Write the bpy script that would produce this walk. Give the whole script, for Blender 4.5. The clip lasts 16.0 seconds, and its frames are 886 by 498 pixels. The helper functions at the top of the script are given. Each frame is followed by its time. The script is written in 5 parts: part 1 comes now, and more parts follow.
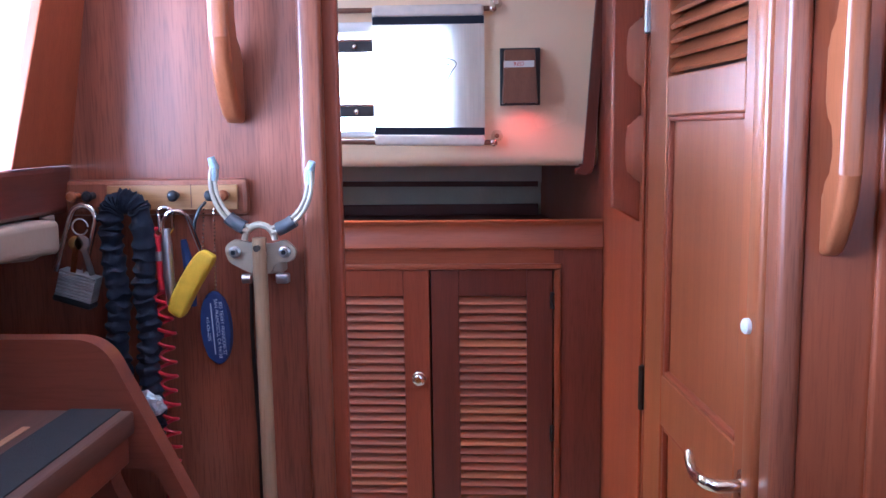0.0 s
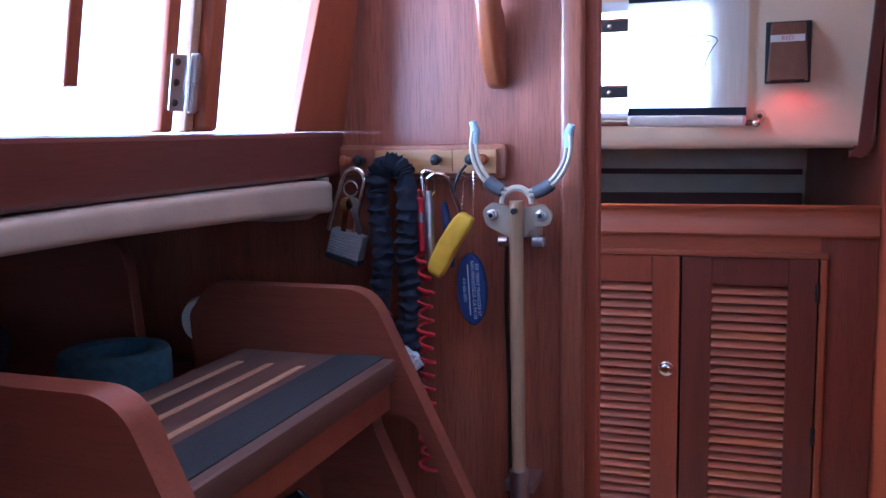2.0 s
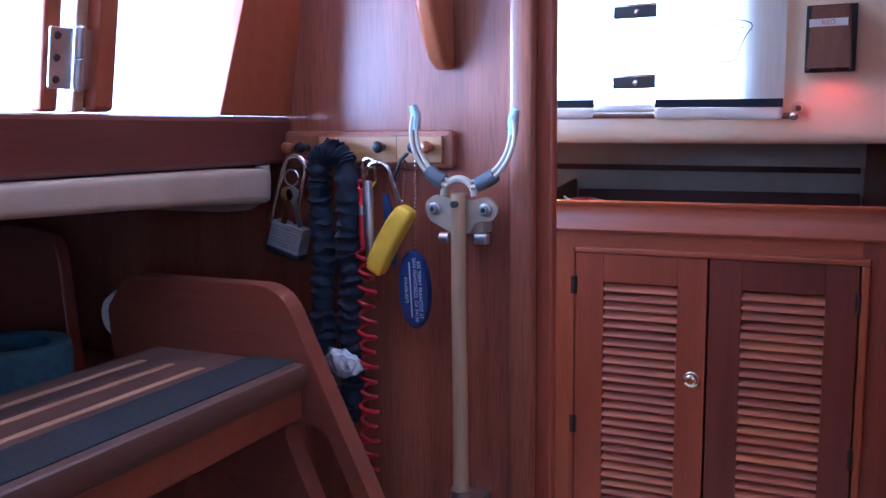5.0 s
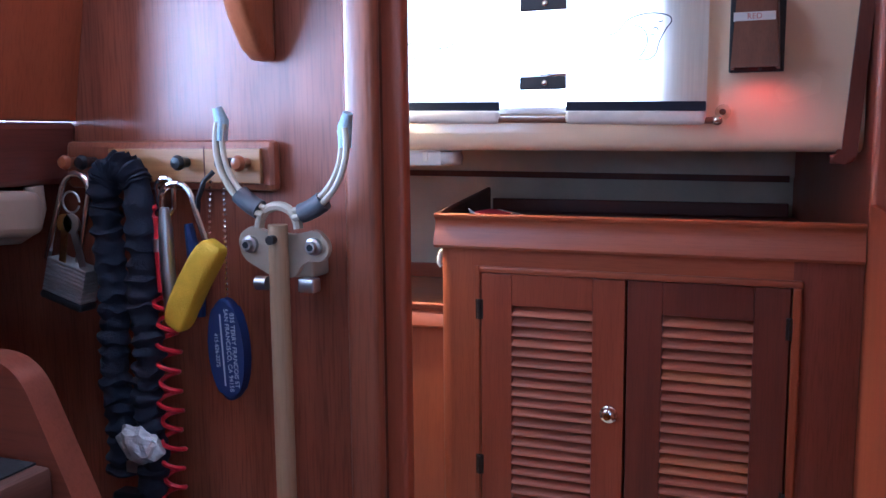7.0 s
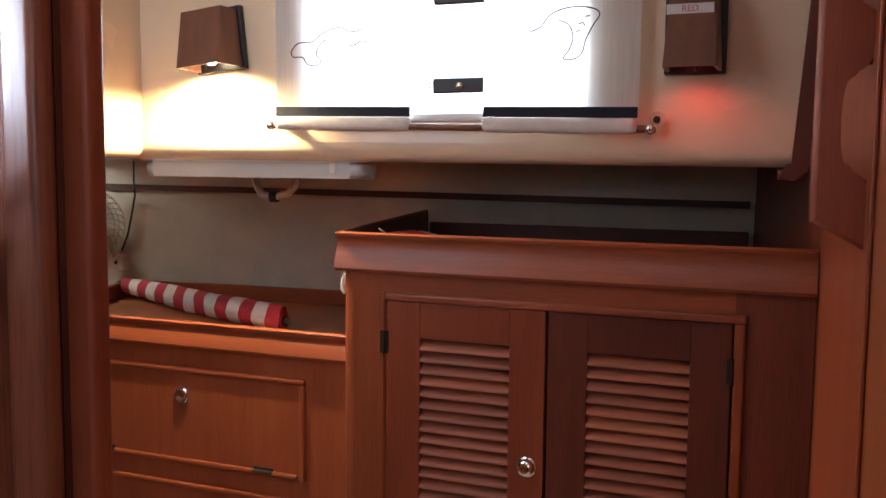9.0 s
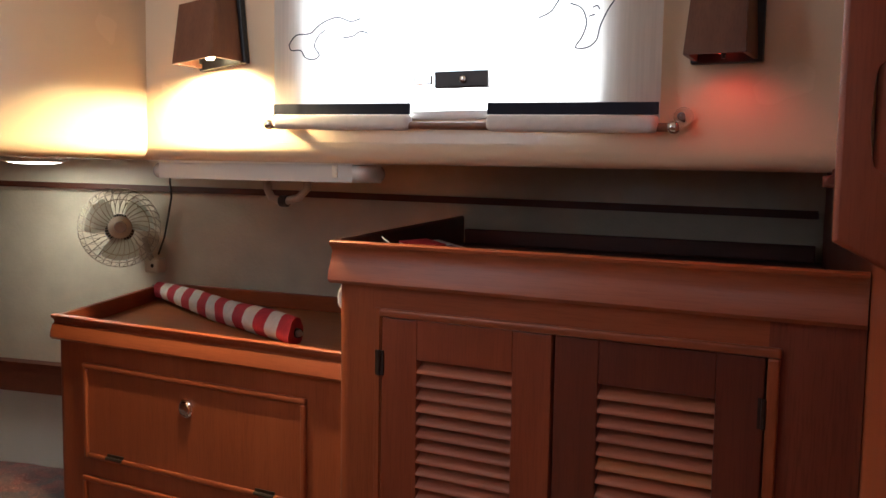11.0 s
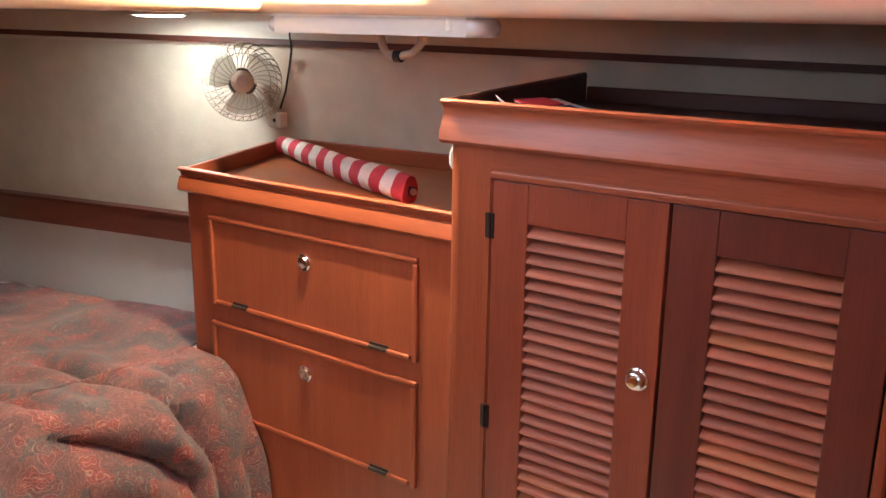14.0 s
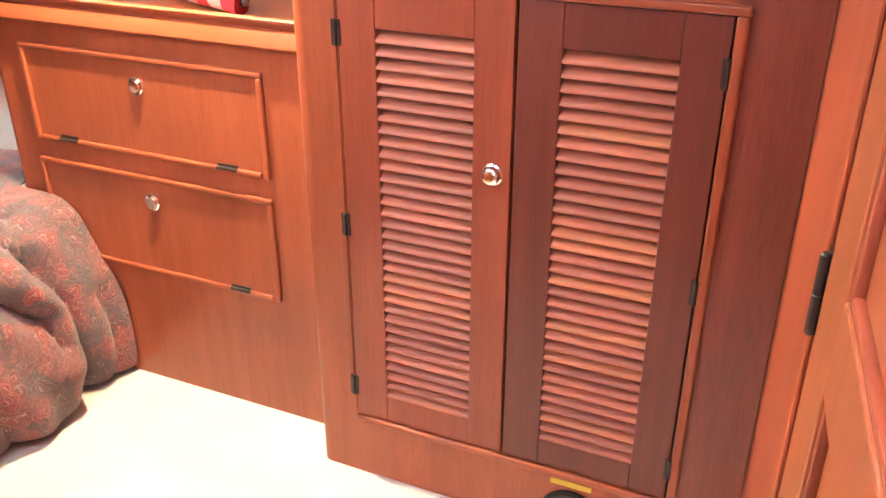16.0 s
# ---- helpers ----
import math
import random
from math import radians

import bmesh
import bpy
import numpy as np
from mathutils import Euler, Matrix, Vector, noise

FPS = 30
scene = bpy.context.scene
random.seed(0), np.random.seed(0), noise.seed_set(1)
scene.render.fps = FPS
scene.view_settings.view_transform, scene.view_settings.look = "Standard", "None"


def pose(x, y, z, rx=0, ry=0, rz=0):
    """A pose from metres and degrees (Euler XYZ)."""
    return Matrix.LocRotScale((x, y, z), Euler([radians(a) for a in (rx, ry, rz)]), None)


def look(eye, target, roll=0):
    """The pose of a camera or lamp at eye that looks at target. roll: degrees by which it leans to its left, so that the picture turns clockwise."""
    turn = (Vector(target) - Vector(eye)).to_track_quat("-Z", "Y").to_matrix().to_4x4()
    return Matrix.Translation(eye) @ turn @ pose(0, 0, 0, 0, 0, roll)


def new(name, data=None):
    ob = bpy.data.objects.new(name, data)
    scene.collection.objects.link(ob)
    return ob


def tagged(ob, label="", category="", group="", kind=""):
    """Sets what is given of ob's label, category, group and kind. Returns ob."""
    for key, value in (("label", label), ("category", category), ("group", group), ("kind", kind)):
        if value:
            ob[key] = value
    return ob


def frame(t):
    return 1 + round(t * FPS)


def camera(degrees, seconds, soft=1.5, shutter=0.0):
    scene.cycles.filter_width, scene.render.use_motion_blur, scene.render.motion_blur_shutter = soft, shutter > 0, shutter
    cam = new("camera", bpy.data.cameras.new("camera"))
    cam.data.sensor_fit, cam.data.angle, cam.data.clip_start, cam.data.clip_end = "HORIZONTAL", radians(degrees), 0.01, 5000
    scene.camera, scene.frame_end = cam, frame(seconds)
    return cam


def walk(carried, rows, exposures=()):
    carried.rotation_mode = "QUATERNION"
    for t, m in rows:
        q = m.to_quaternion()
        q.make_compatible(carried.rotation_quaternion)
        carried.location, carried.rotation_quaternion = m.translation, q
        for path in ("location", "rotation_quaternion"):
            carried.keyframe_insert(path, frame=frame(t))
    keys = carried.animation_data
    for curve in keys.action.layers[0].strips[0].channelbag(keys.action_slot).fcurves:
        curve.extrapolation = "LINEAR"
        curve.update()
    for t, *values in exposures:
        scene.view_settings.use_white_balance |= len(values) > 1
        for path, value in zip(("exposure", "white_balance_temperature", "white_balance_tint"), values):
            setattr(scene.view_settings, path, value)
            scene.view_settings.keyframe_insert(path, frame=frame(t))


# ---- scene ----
cam = camera(53.6, 16.0, 1.5)
PATH = [
    (0, (0.17, -0.191, 1.307), (0.044, 1.786, 1.036), -0.8),
    (0.5, (0.155, -0.195, 1.304), (-0.147, 1.764, 1.037), -1.0),
    (1, (0.151, -0.202, 1.298), (-0.319, 1.725, 1.037), -1.1),
    (1.5, (0.154, -0.202, 1.288), (-0.434, 1.691, 1.025), -1.0),
    (2, (0.149, -0.193, 1.263), (-0.507, 1.678, 1.001), -1.1),
    (2.5, (0.147, -0.184, 1.232), (-0.568, 1.666, 0.973), -1.1),
    (3, (0.162, -0.179, 1.224), (-0.611, 1.647, 0.963), -1.0),
    (5.5, (0.285, 0.014, 1.249), (-0.552, 1.811, 0.984), -0.6),
    (6, (0.281, 0.074, 1.248), (-0.526, 1.885, 0.982), -0.6),
    (6.5, (0.271, 0.156, 1.259), (-0.491, 1.986, 0.993), -0.5),
    (7, (0.271, 0.221, 1.254), (-0.436, 2.073, 0.991), -0.5),
    (7.5, (0.286, 0.268, 1.26), (-0.387, 2.133, 0.997), -0.6),
    (8, (0.324, 0.371, 1.262), (-0.348, 2.236, 0.997), -0.5),
    (8.5, (0.349, 0.445, 1.228), (-0.323, 2.315, 1.007), -0.0),
    (9, (0.363, 0.492, 1.202), (-0.348, 2.353, 1.022), 0.6),
    (11.5, (0.465, 0.739, 1.207), (-0.52, 2.47, 1.028), 0.9),
    (12, (0.457, 0.743, 1.206), (-0.585, 2.44, 1.027), 1.0),
    (12.5, (0.454, 0.749, 1.21), (-0.629, 2.418, 1.015), 1.0),
    (13, (0.456, 0.757, 1.217), (-0.667, 2.39, 0.949), 0.9),
    (13.5, (0.454, 0.761, 1.217), (-0.688, 2.358, 0.835), 0.9),
    (14, (0.457, 0.761, 1.212), (-0.678, 2.328, 0.705), 0.8),
    (14.5, (0.456, 0.76, 1.21), (-0.621, 2.324, 0.582), 0.8),
    (15, (0.444, 0.739, 1.213), (-0.486, 2.344, 0.465), 0.7),
    (15.5, (0.425, 0.723, 1.21), (-0.373, 2.35, 0.363), 0.4),
    (16, (0.426, 0.724, 1.209), (-0.3, 2.355, 0.307), 0.0),
]
# stops and white balance along the walk
EXPOSURES = [(0, 1.08, 4300, 11), (0.7, 1.0, 4150, 12), (1.5, 0.74, 4080, 12), (3, 0.75, 3960, 12), (5.5, 0.78, 3950, 13), (7, 0.6, 4250, 11), (8, 0.35, 4850, 9), (9, 0.15, 5450, 8),
             (11.5, -0.2, 5700, 7), (12.5, -0.22, 5700, 7), (13.0, -0.2, 5700, 7), (13.5, 0.35, 5600, 9), (14, 1.28, 5200, 10), (14.5, 2.15, 5000, 11), (15, 2.38, 5080, 11), (16, 2.5, 5350, 11)]
walk(cam, [(t, look(eye, target, roll)) for t, eye, target, roll in PATH], EXPOSURES)

# ---- world, light ----
world = bpy.data.worlds.new("world")
scene.world = world
world.use_nodes = True
wn = world.node_tree.nodes
sky = wn.new("ShaderNodeTexSky")
sky.sky_type = "NISHITA"
sky.sun_disc = False
sky.sun_elevation, sky.sun_rotation = radians(42), radians(200)
wn["Background"].inputs["Strength"].default_value = 0.15
world.node_tree.links.new(sky.outputs[0], wn["Background"].inputs["Color"])


def sun_lamp():
    d = bpy.data.lights.new("sun", "SUN")
    d.energy, d.angle, d.color = 2.5, radians(2), (1, 0.95, 0.88)
    ob = new("sun", d)
    ob.matrix_world = pose(0, 0, 5, 48, 0, -160)


def area_lamp(name, m, sx, sy, power, color):
    d = bpy.data.lights.new(name, "AREA")
    d.shape, d.size, d.size_y, d.energy, d.color = "RECTANGLE", sx, sy, power, color
    ob = new(name, d)
    ob.matrix_world = m
    return ob


def bulb_lamp(name, m, power, color, radius, angle):
    d = bpy.data.lights.new(name, "SPOT")
    d.energy, d.color, d.shadow_soft_size, d.spot_size, d.spot_blend = power, color, radius, radians(angle), 0.6
    ob = new(name, d)
    ob.matrix_world = m
    return ob


sun_lamp()


def bright_sky(name, verts):
    """Plain bright overcast distance outside an opening."""
    me = bpy.data.meshes.new(name)
    me.from_pydata(verts, [], [tuple(range(i, i + 4)) for i in range(0, len(verts), 4)])
    m = bpy.data.materials.new(name)
    m.use_nodes = True
    n = m.node_tree
    e = n.nodes.new("ShaderNodeEmission")
    e.inputs[0].default_value, e.inputs[1].default_value = (0.9, 0.95, 1.0, 1), 2.6
    n.links.new(e.outputs[0], n.nodes["Material Output"].inputs[0])
    me.materials.append(m)
    tagged(new(name, me), "bright hazy daylight outside", "backdrop", "", "structure")


bright_sky("backdrop_companionway", [(-4, -6, -1), (-4, 0.955, -1), (-4, 0.955, 6), (-4, -6, 6), (-0.475, 0.955, 1.262), (-4, 0.955, 1.262), (-4, 0.955, 6), (-0.475, 0.955, 6)])
bright_sky("backdrop_port", [(-4, 7, -1), (5, 7, -1), (5, 7, 6), (-4, 7, 6)])
# daylight in the companionway, the port and the cabin hatch; the saloon and overhead companionway lamps are added fill
area_lamp("companionway_daylight", look((-1.05, 0.2, 1.41), (0.0, 0.45, 1.41)), 1.1, 0.32, 38, (0.88, 0.93, 1.0))
area_lamp("port_daylight", look((-0.22, 2.25, 1.46), (-0.22, 1.9, 1.445)), 0.85, 0.42, 13, (0.93, 0.97, 1.0))
# added fill at an unseen window, aimed through the passage
area_lamp("window_daylight", look((1.4, -1.66, 1.45), (0.0, 1.6, 1.0)), 1.3, 0.35, 2.3, (0.9, 0.94, 1.0))
# two added overhead lamps that brighten saloon and ladder, with no hatch built
area_lamp("saloon_hatch_daylight", look((1.3, -0.6, 1.93), (0.9, -0.3, 0.0)), 0.5, 0.5, 1.5, (0.95, 0.96, 1.0))
area_lamp("companionway_hatch_daylight", look((-0.14, 0.52, 1.94), (-0.16, 0.52, 0.0)), 0.4, 0.45, 2.2, (0.86, 0.92, 1.0))
area_lamp("cabin_hatch_daylight", look((-0.5, 1.32, 1.93), (-0.5, 1.4, 0.0)), 0.36, 0.45, 1.0, (1.0, 0.95, 0.9))
bulb_lamp("reading_bulb", look((-0.697, 1.95, 1.393), (-0.697, 1.965, 0.0)), 31.0, (1.0, 0.73, 0.36), 0.012, 166)
bulb_lamp("red_bulb", look((0.232, 1.945, 1.366), (0.24, 2.0, 0.0)), 0.23, (1.0, 0.05, 0.02), 0.01, 150)
area_lamp("berth_bulb", look((-1.66, 2.33, 1.203), (-1.66, 2.33, 0.0)), 0.13, 0.13, 1.15, (1.0, 0.92, 0.72))

# ---- materials ----


def mat(name):
    m = bpy.data.materials.new(name)
    m.use_nodes = True
    n = m.node_tree
    return m, n.nodes, n.links, n.nodes["Principled BSDF"]


def ramp(nodes, stops):
    r = nodes.new("ShaderNodeValToRGB")
    while len(r.color_ramp.elements) < len(stops):
        r.color_ramp.elements.new(0.5)
    for e, (p, c) in zip(r.color_ramp.elements, stops):
        e.position, e.color = p, (*c, 1)
    return r


def noise_at(nodes, links, coord, scale, size, detail=3.0):
    mp = nodes.new("ShaderNodeMapping")
    mp.inputs["Scale"].default_value = scale
    links.new(coord, mp.inputs["Vector"])
    t = nodes.new("ShaderNodeTexNoise")
    t.inputs["Scale"].default_value, t.inputs["Detail"].default_value = size, detail
    links.new(mp.outputs[0], t.inputs["Vector"])
    return t.outputs["Fac"]


def mix(nodes, links, kind, fac, a, b):
    m = nodes.new("ShaderNodeMix")
    m.data_type, m.blend_type = "RGBA", kind
    for sock, v in ((m.inputs["Factor"], fac), (m.inputs["A"], a), (m.inputs["B"], b)):
        if hasattr(v, "is_output"):
            links.new(v, sock)
        else:
            sock.default_value = v if isinstance(v, float) else (*v, 1)
    return m.outputs["Result"]


def wood(name, light, dark, grain="z", rough=0.38, coat=0.12, random_tone=0.0, pores=0.36):
    """Varnished wood with its grain along one axis."""
    m, n, l, p = mat(name)
    tc = n.new("ShaderNodeTexCoord")
    oi = n.new("ShaderNodeObjectInfo")
    add = n.new("ShaderNodeVectorMath")
    add.operation = "MULTIPLY_ADD"
    add.inputs[1].default_value = (7.3, 3.1, 5.7)
    l.new(oi.outputs["Random"], add.inputs[0])
    l.new(tc.outputs["Object"], add.inputs[2])
    s = {"x": (0.05, 1, 1), "y": (1, 0.05, 1), "z": (1, 1, 0.05)}[grain]
    co = add.outputs[0]
    band = noise_at(n, l, co, s, 38, 4)
    pore = noise_at(n, l, co, s, 420, 2)
    big = noise_at(n, l, co, tuple(0.3 + 0.7 * v for v in s), 5, 2)
    base = ramp(n, [(0.24, dark), (0.5, tuple((a + b) / 2 for a, b in zip(light, dark))), (0.78, light)])
    l.new(band, base.inputs[0])
    pr = ramp(n, [(0.34, (0.66, 0.6, 0.58)), (0.52, (1, 1, 1))])
    l.new(pore, pr.inputs[0])
    br = ramp(n, [(0.3, (0.84, 0.8, 0.8)), (0.7, (1.12, 1.1, 1.08))])
    l.new(big, br.inputs[0])
    c = mix(n, l, "MULTIPLY", pores, base.outputs[0], pr.outputs[0])
    c = mix(n, l, "MULTIPLY", 0.9, c, br.outputs[0])
    if random_tone:
        rr = ramp(n, [(0.0, (1 - random_tone, 1 - random_tone, 1 - random_tone * 0.8)), (0.85, (1, 1, 1)), (0.88, (1.06, 1.13, 0.94)), (1.0, (1.1, 1.2, 0.92))])
        l.new(oi.outputs["Random"], rr.inputs[0])
        c = mix(n, l, "MULTIPLY", 1.0, c, rr.outputs[0])
    l.new(c, p.inputs["Base Color"])
    rg = n.new("ShaderNodeMapRange")
    rg.inputs["To Min"].default_value, rg.inputs["To Max"].default_value = rough - 0.07, rough + 0.12
    l.new(big, rg.inputs["Value"])
    l.new(rg.outputs[0], p.inputs["Roughness"])
    p.inputs["Coat Weight"].default_value, p.inputs["Coat Roughness"].default_value = coat, 0.22
    b = n.new("ShaderNodeBump")
    b.inputs["Strength"].default_value, b.inputs["Distance"].default_value = 0.12, 0.001
    l.new(pore, b.inputs["Height"])
    l.new(b.outputs[0], p.inputs["Normal"])
    return m


def plain(name, color, rough=0.5, metal=0.0, vary=0.12, size=30, bump=0.1, **more):
    """A surface of one colour with slight mottling, wear in its gloss and fine relief."""
    m, n, l, p = mat(name)
    tc = n.new("ShaderNodeTexCoord")
    f = noise_at(n, l, tc.outputs["Object"], (1, 1, 1), size, 4)
    g = noise_at(n, l, tc.outputs["Object"], (1, 1, 1), size * 9, 2)
    r = ramp(n, [(0.3, tuple(v * (1 - vary) for v in color)), (0.7, tuple(min(1, v * (1 + vary * 0.6)) for v in color))])
    l.new(f, r.inputs[0])
    l.new(r.outputs[0], p.inputs["Base Color"])
    rg = n.new("ShaderNodeMapRange")
    rg.inputs["To Min"].default_value, rg.inputs["To Max"].default_value = max(0.03, rough - 0.08), min(1, rough + 0.08)
    l.new(f, rg.inputs["Value"])
    l.new(rg.outputs[0], p.inputs["Roughness"])
    p.inputs["Metallic"].default_value = metal
    if bump:
        b = n.new("ShaderNodeBump")
        b.inputs["Strength"].default_value, b.inputs["Distance"].default_value = bump, 0.002
        l.new(g, b.inputs["Height"])
        l.new(b.outputs[0], p.inputs["Normal"])
    for k, v in more.items():
        p.inputs[k].default_value = v
    return m


def glow(name, color, strength):
    m, n, l, p = mat(name)
    p.inputs["Base Color"].default_value = (*color, 1)
    p.inputs["Emission Color"].default_value = (*color, 1)
    p.inputs["Emission Strength"].default_value = strength
    return m


def cloth_translucent(name, color):
    """Thin woven cotton that daylight shines through."""
    m, n, l, p = mat(name)
    tc = n.new("ShaderNodeTexCoord")
    wx = noise_at(n, l, tc.outputs["Object"], (1, 1, 0.03), 260, 2)
    r = ramp(n, [(0.3, tuple(v * 0.9 for v in color)), (0.7, color)])
    l.new(wx, r.inputs[0])
    p.inputs["Roughness"].default_value = 0.9
    l.new(r.outputs[0], p.inputs["Base Color"])
    tr = n.new("ShaderNodeBsdfTranslucent")
    l.new(r.outputs[0], tr.inputs["Color"])
    ms = n.new("ShaderNodeMixShader")
    ms.inputs[0].default_value = 0.45
    l.new(p.outputs[0], ms.inputs[1])
    l.new(tr.outputs[0], ms.inputs[2])
    l.new(ms.outputs[0], n["Material Output"].inputs[0])
    return m


def glass_mat(name):
    m, n, l, p = mat(name)
    p.inputs["Transmission Weight"].default_value, p.inputs["Roughness"].default_value, p.inputs["IOR"].default_value = 1.0, 0.02, 1.2
    return m


def paisley(name):
    """Printed cotton in rust, red, grey-green and ochre, with curled leaf shapes."""
    m, n, l, p = mat(name)
    tc = n.new("ShaderNodeTexCoord")
    wp = n.new("ShaderNodeTexNoise")
    wp.inputs["Scale"].default_value = 14
    l.new(tc.outputs["Object"], wp.inputs["Vector"])
    ad = n.new("ShaderNodeVectorMath")
    ad.operation = "MULTIPLY_ADD"
    ad.inputs[1].default_value = (0.13, 0.13, 0.13)
    l.new(wp.outputs["Color"], ad.inputs[0])
    l.new(tc.outputs["Object"], ad.inputs[2])
    v = n.new("ShaderNodeTexVoronoi")
    v.inputs["Scale"].default_value = 17
    l.new(ad.outputs[0], v.inputs["Vector"])
    rings = ramp(n, [(0.0, (0.42, 0.3, 0.14)), (0.06, (0.34, 0.105, 0.1)), (0.15, (0.44, 0.25, 0.21)), (0.18, (0.32, 0.1, 0.095)), (0.30, (0.42, 0.22, 0.19)),
                     (0.33, (0.29, 0.1, 0.095)), (0.45, (0.38, 0.23, 0.2)), (0.48, (0.25, 0.125, 0.118))])
    rings.color_ramp.interpolation = "CONSTANT"
    l.new(v.outputs["Distance"], rings.inputs[0])
    swirl = noise_at(n, l, ad.outputs[0], (1, 1, 1), 62, 1.5)
    lines = ramp(n, [(0.42, (0.85, 0.84, 0.86)), (0.455, (1.5, 1.5, 1.35)), (0.485, (1.0, 0.95, 0.95)), (0.56, (0.6, 0.58, 0.62)), (0.6, (1.0, 1.0, 1.0))])
    l.new(swirl, lines.inputs[0])
    tint = ramp(n, [(0.3, (0.62, 1.0, 1.08)), (0.42, (0.95, 0.95, 0.95)), (0.8, (1.12, 0.97, 0.92))])
    l.new(v.outputs["Color"], tint.inputs[0])
    blot = ramp(n, [(0.35, (0.56, 0.6, 0.63)), (0.65, (0.86, 0.78, 0.76))])
    l.new(noise_at(n, l, tc.outputs["Object"], (1, 1, 1), 7, 2), blot.inputs[0])
    c = mix(n, l, "MULTIPLY", 0.85, rings.outputs[0], lines.outputs[0])
    c = mix(n, l, "MULTIPLY", 0.85, c, tint.outputs[0])
    c = mix(n, l, "MULTIPLY", 1.0, c, blot.outputs[0])
    l.new(c, p.inputs["Base Color"])
    p.inputs["Roughness"].default_value = 0.85
    p.inputs["Sheen Weight"].default_value = 0.2
    w = noise_at(n, l, tc.outputs["Object"], (1, 1, 1), 700, 1)
    b = n.new("ShaderNodeBump")
    b.inputs["Strength"].default_value, b.inputs["Distance"].default_value = 0.25, 0.002
    l.new(w, b.inputs["Height"])
    l.new(b.outputs[0], p.inputs["Normal"])
    return m


TEAK = ((0.37, 0.098, 0.034), (0.285, 0.07, 0.0245))
WOOD_V = wood("varnished_teak_upright", *TEAK, "z")
WOOD_X = wood("varnished_teak_lengthwise", *TEAK, "x")
WOOD_Y = wood("varnished_teak_crosswise", *TEAK, "y")
WOOD_BULK = wood("flecked_teak_bulkhead", (0.34, 0.105, 0.05), (0.185, 0.05, 0.024), "z", 0.43, 0.13, 0.0, 0.85)
WOOD_DOOR = wood("red_teak_door", (0.345, 0.086, 0.036), (0.26, 0.060, 0.026), "z")
WOOD_POST = wood("brown_teak_post", (0.3, 0.1, 0.048), (0.22, 0.07, 0.034), "z", 0.34, 0.3, 0.0, 0.7)
# dark trim teak; on the right locker door it carries shade
WOOD_DARK = wood("dark_teak_and_shaded_door", (0.165, 0.040, 0.021), (0.11, 0.027, 0.015), "z")
WOOD_STILE = wood("deep_red_teak_stile", (0.235, 0.06, 0.031), (0.165, 0.041, 0.022), "z", 0.36, 0.2, 0.0, 0.6)
WOOD_SLAT = wood("pinkish_teak_slat", (0.53, 0.192, 0.102), (0.5, 0.176, 0.094), "x", 0.45, 0.08, 0.24, 0.2)
WOOD_GOLD = wood("golden_teak", (0.38, 0.122, 0.042), (0.30, 0.088, 0.03), "z", 0.32, 0.35)
WOOD_TRAY = wood("golden_teak_tray", (0.44, 0.165, 0.05), (0.35, 0.12, 0.037), "x", 0.32, 0.3)
WOOD_SHADE = wood("brown_teak_shade", (0.21, 0.085, 0.04), (0.14, 0.052, 0.026), "z", 0.45, 0.05)
WOOD_PINE = wood("pale_pine", (0.5, 0.27, 0.1), (0.36, 0.17, 0.055), "x", 0.4, 0.2)
WOOD_LADDER = wood("satin_mahogany", (0.24, 0.068, 0.036), (0.18, 0.05, 0.028), "x", 0.32, 0.45)
WOOD_SILL = wood("dark_teak_sill", (0.16, 0.045, 0.032), (0.11, 0.031, 0.022), "y", 0.34, 0.3)
WOOD_WORN = wood("worn_brown_tread", (0.15, 0.072, 0.048), (0.075, 0.037, 0.027), "y", 0.55, 0.05)
# pale tread inlay; also the lit edge of the companionway stile
WOOD_HOLLY = wood("pale_inlay_and_lit_edge", (0.5, 0.3, 0.17), (0.4, 0.22, 0.12), "y", 0.5, 0.1)
WOOD_POLE = wood("pale_ash_pole", (0.42, 0.29, 0.165), (0.32, 0.21, 0.115), "z", 0.5, 0.1)
# dark wood; also carries the shade in tray, groove and louvre gaps
SHADOW_WOOD = wood("dark_wood_and_shade", (0.13, 0.042, 0.025), (0.085, 0.027, 0.017), "x", 0.5, 0.1)
GELCOAT = plain("cream_gelcoat", (0.86, 0.65, 0.43), 0.25, 0, 0.05, 4, 0.03, **{"Coat Weight": 0.4})
VINYL = plain("grey_cream_vinyl", (0.66, 0.585, 0.45), 0.7, 0, 0.08, 12, 0.5)
WHITE_PAINT = plain("white_paint", (0.78, 0.74, 0.7), 0.4, 0, 0.05, 6, 0.05)
FLOOR_WHITE = plain("white_gelcoat_sole", (0.66, 0.64, 0.6), 0.35, 0, 0.06, 9, 0.1)
CREAM = plain("cream_plastic", (0.75, 0.68, 0.55), 0.35, 0, 0.05, 20, 0.05)
BUFF = plain("buff_enamel", (0.46, 0.39, 0.29), 0.45, 0, 0.12, 40, 0.1)
DIFFUSER = plain("white_acrylic", (0.68, 0.63, 0.56), 0.2, 0, 0.02, 10, 0.0, **{"Coat Weight": 0.5})
CHROME = plain("chrome", (0.8, 0.79, 0.76), 0.12, 1.0, 0.05, 60, 0.02)
STEEL = plain("brushed_steel", (0.55, 0.54, 0.53), 0.35, 1.0, 0.1, 60, 0.1)
ZINC = plain("satin_zinc", (0.62, 0.6, 0.58), 0.4, 0.35, 0.1, 60, 0.1)
DULL = plain("dull_zinc", (0.5, 0.49, 0.47), 0.45, 0.8, 0.15, 80, 0.3)
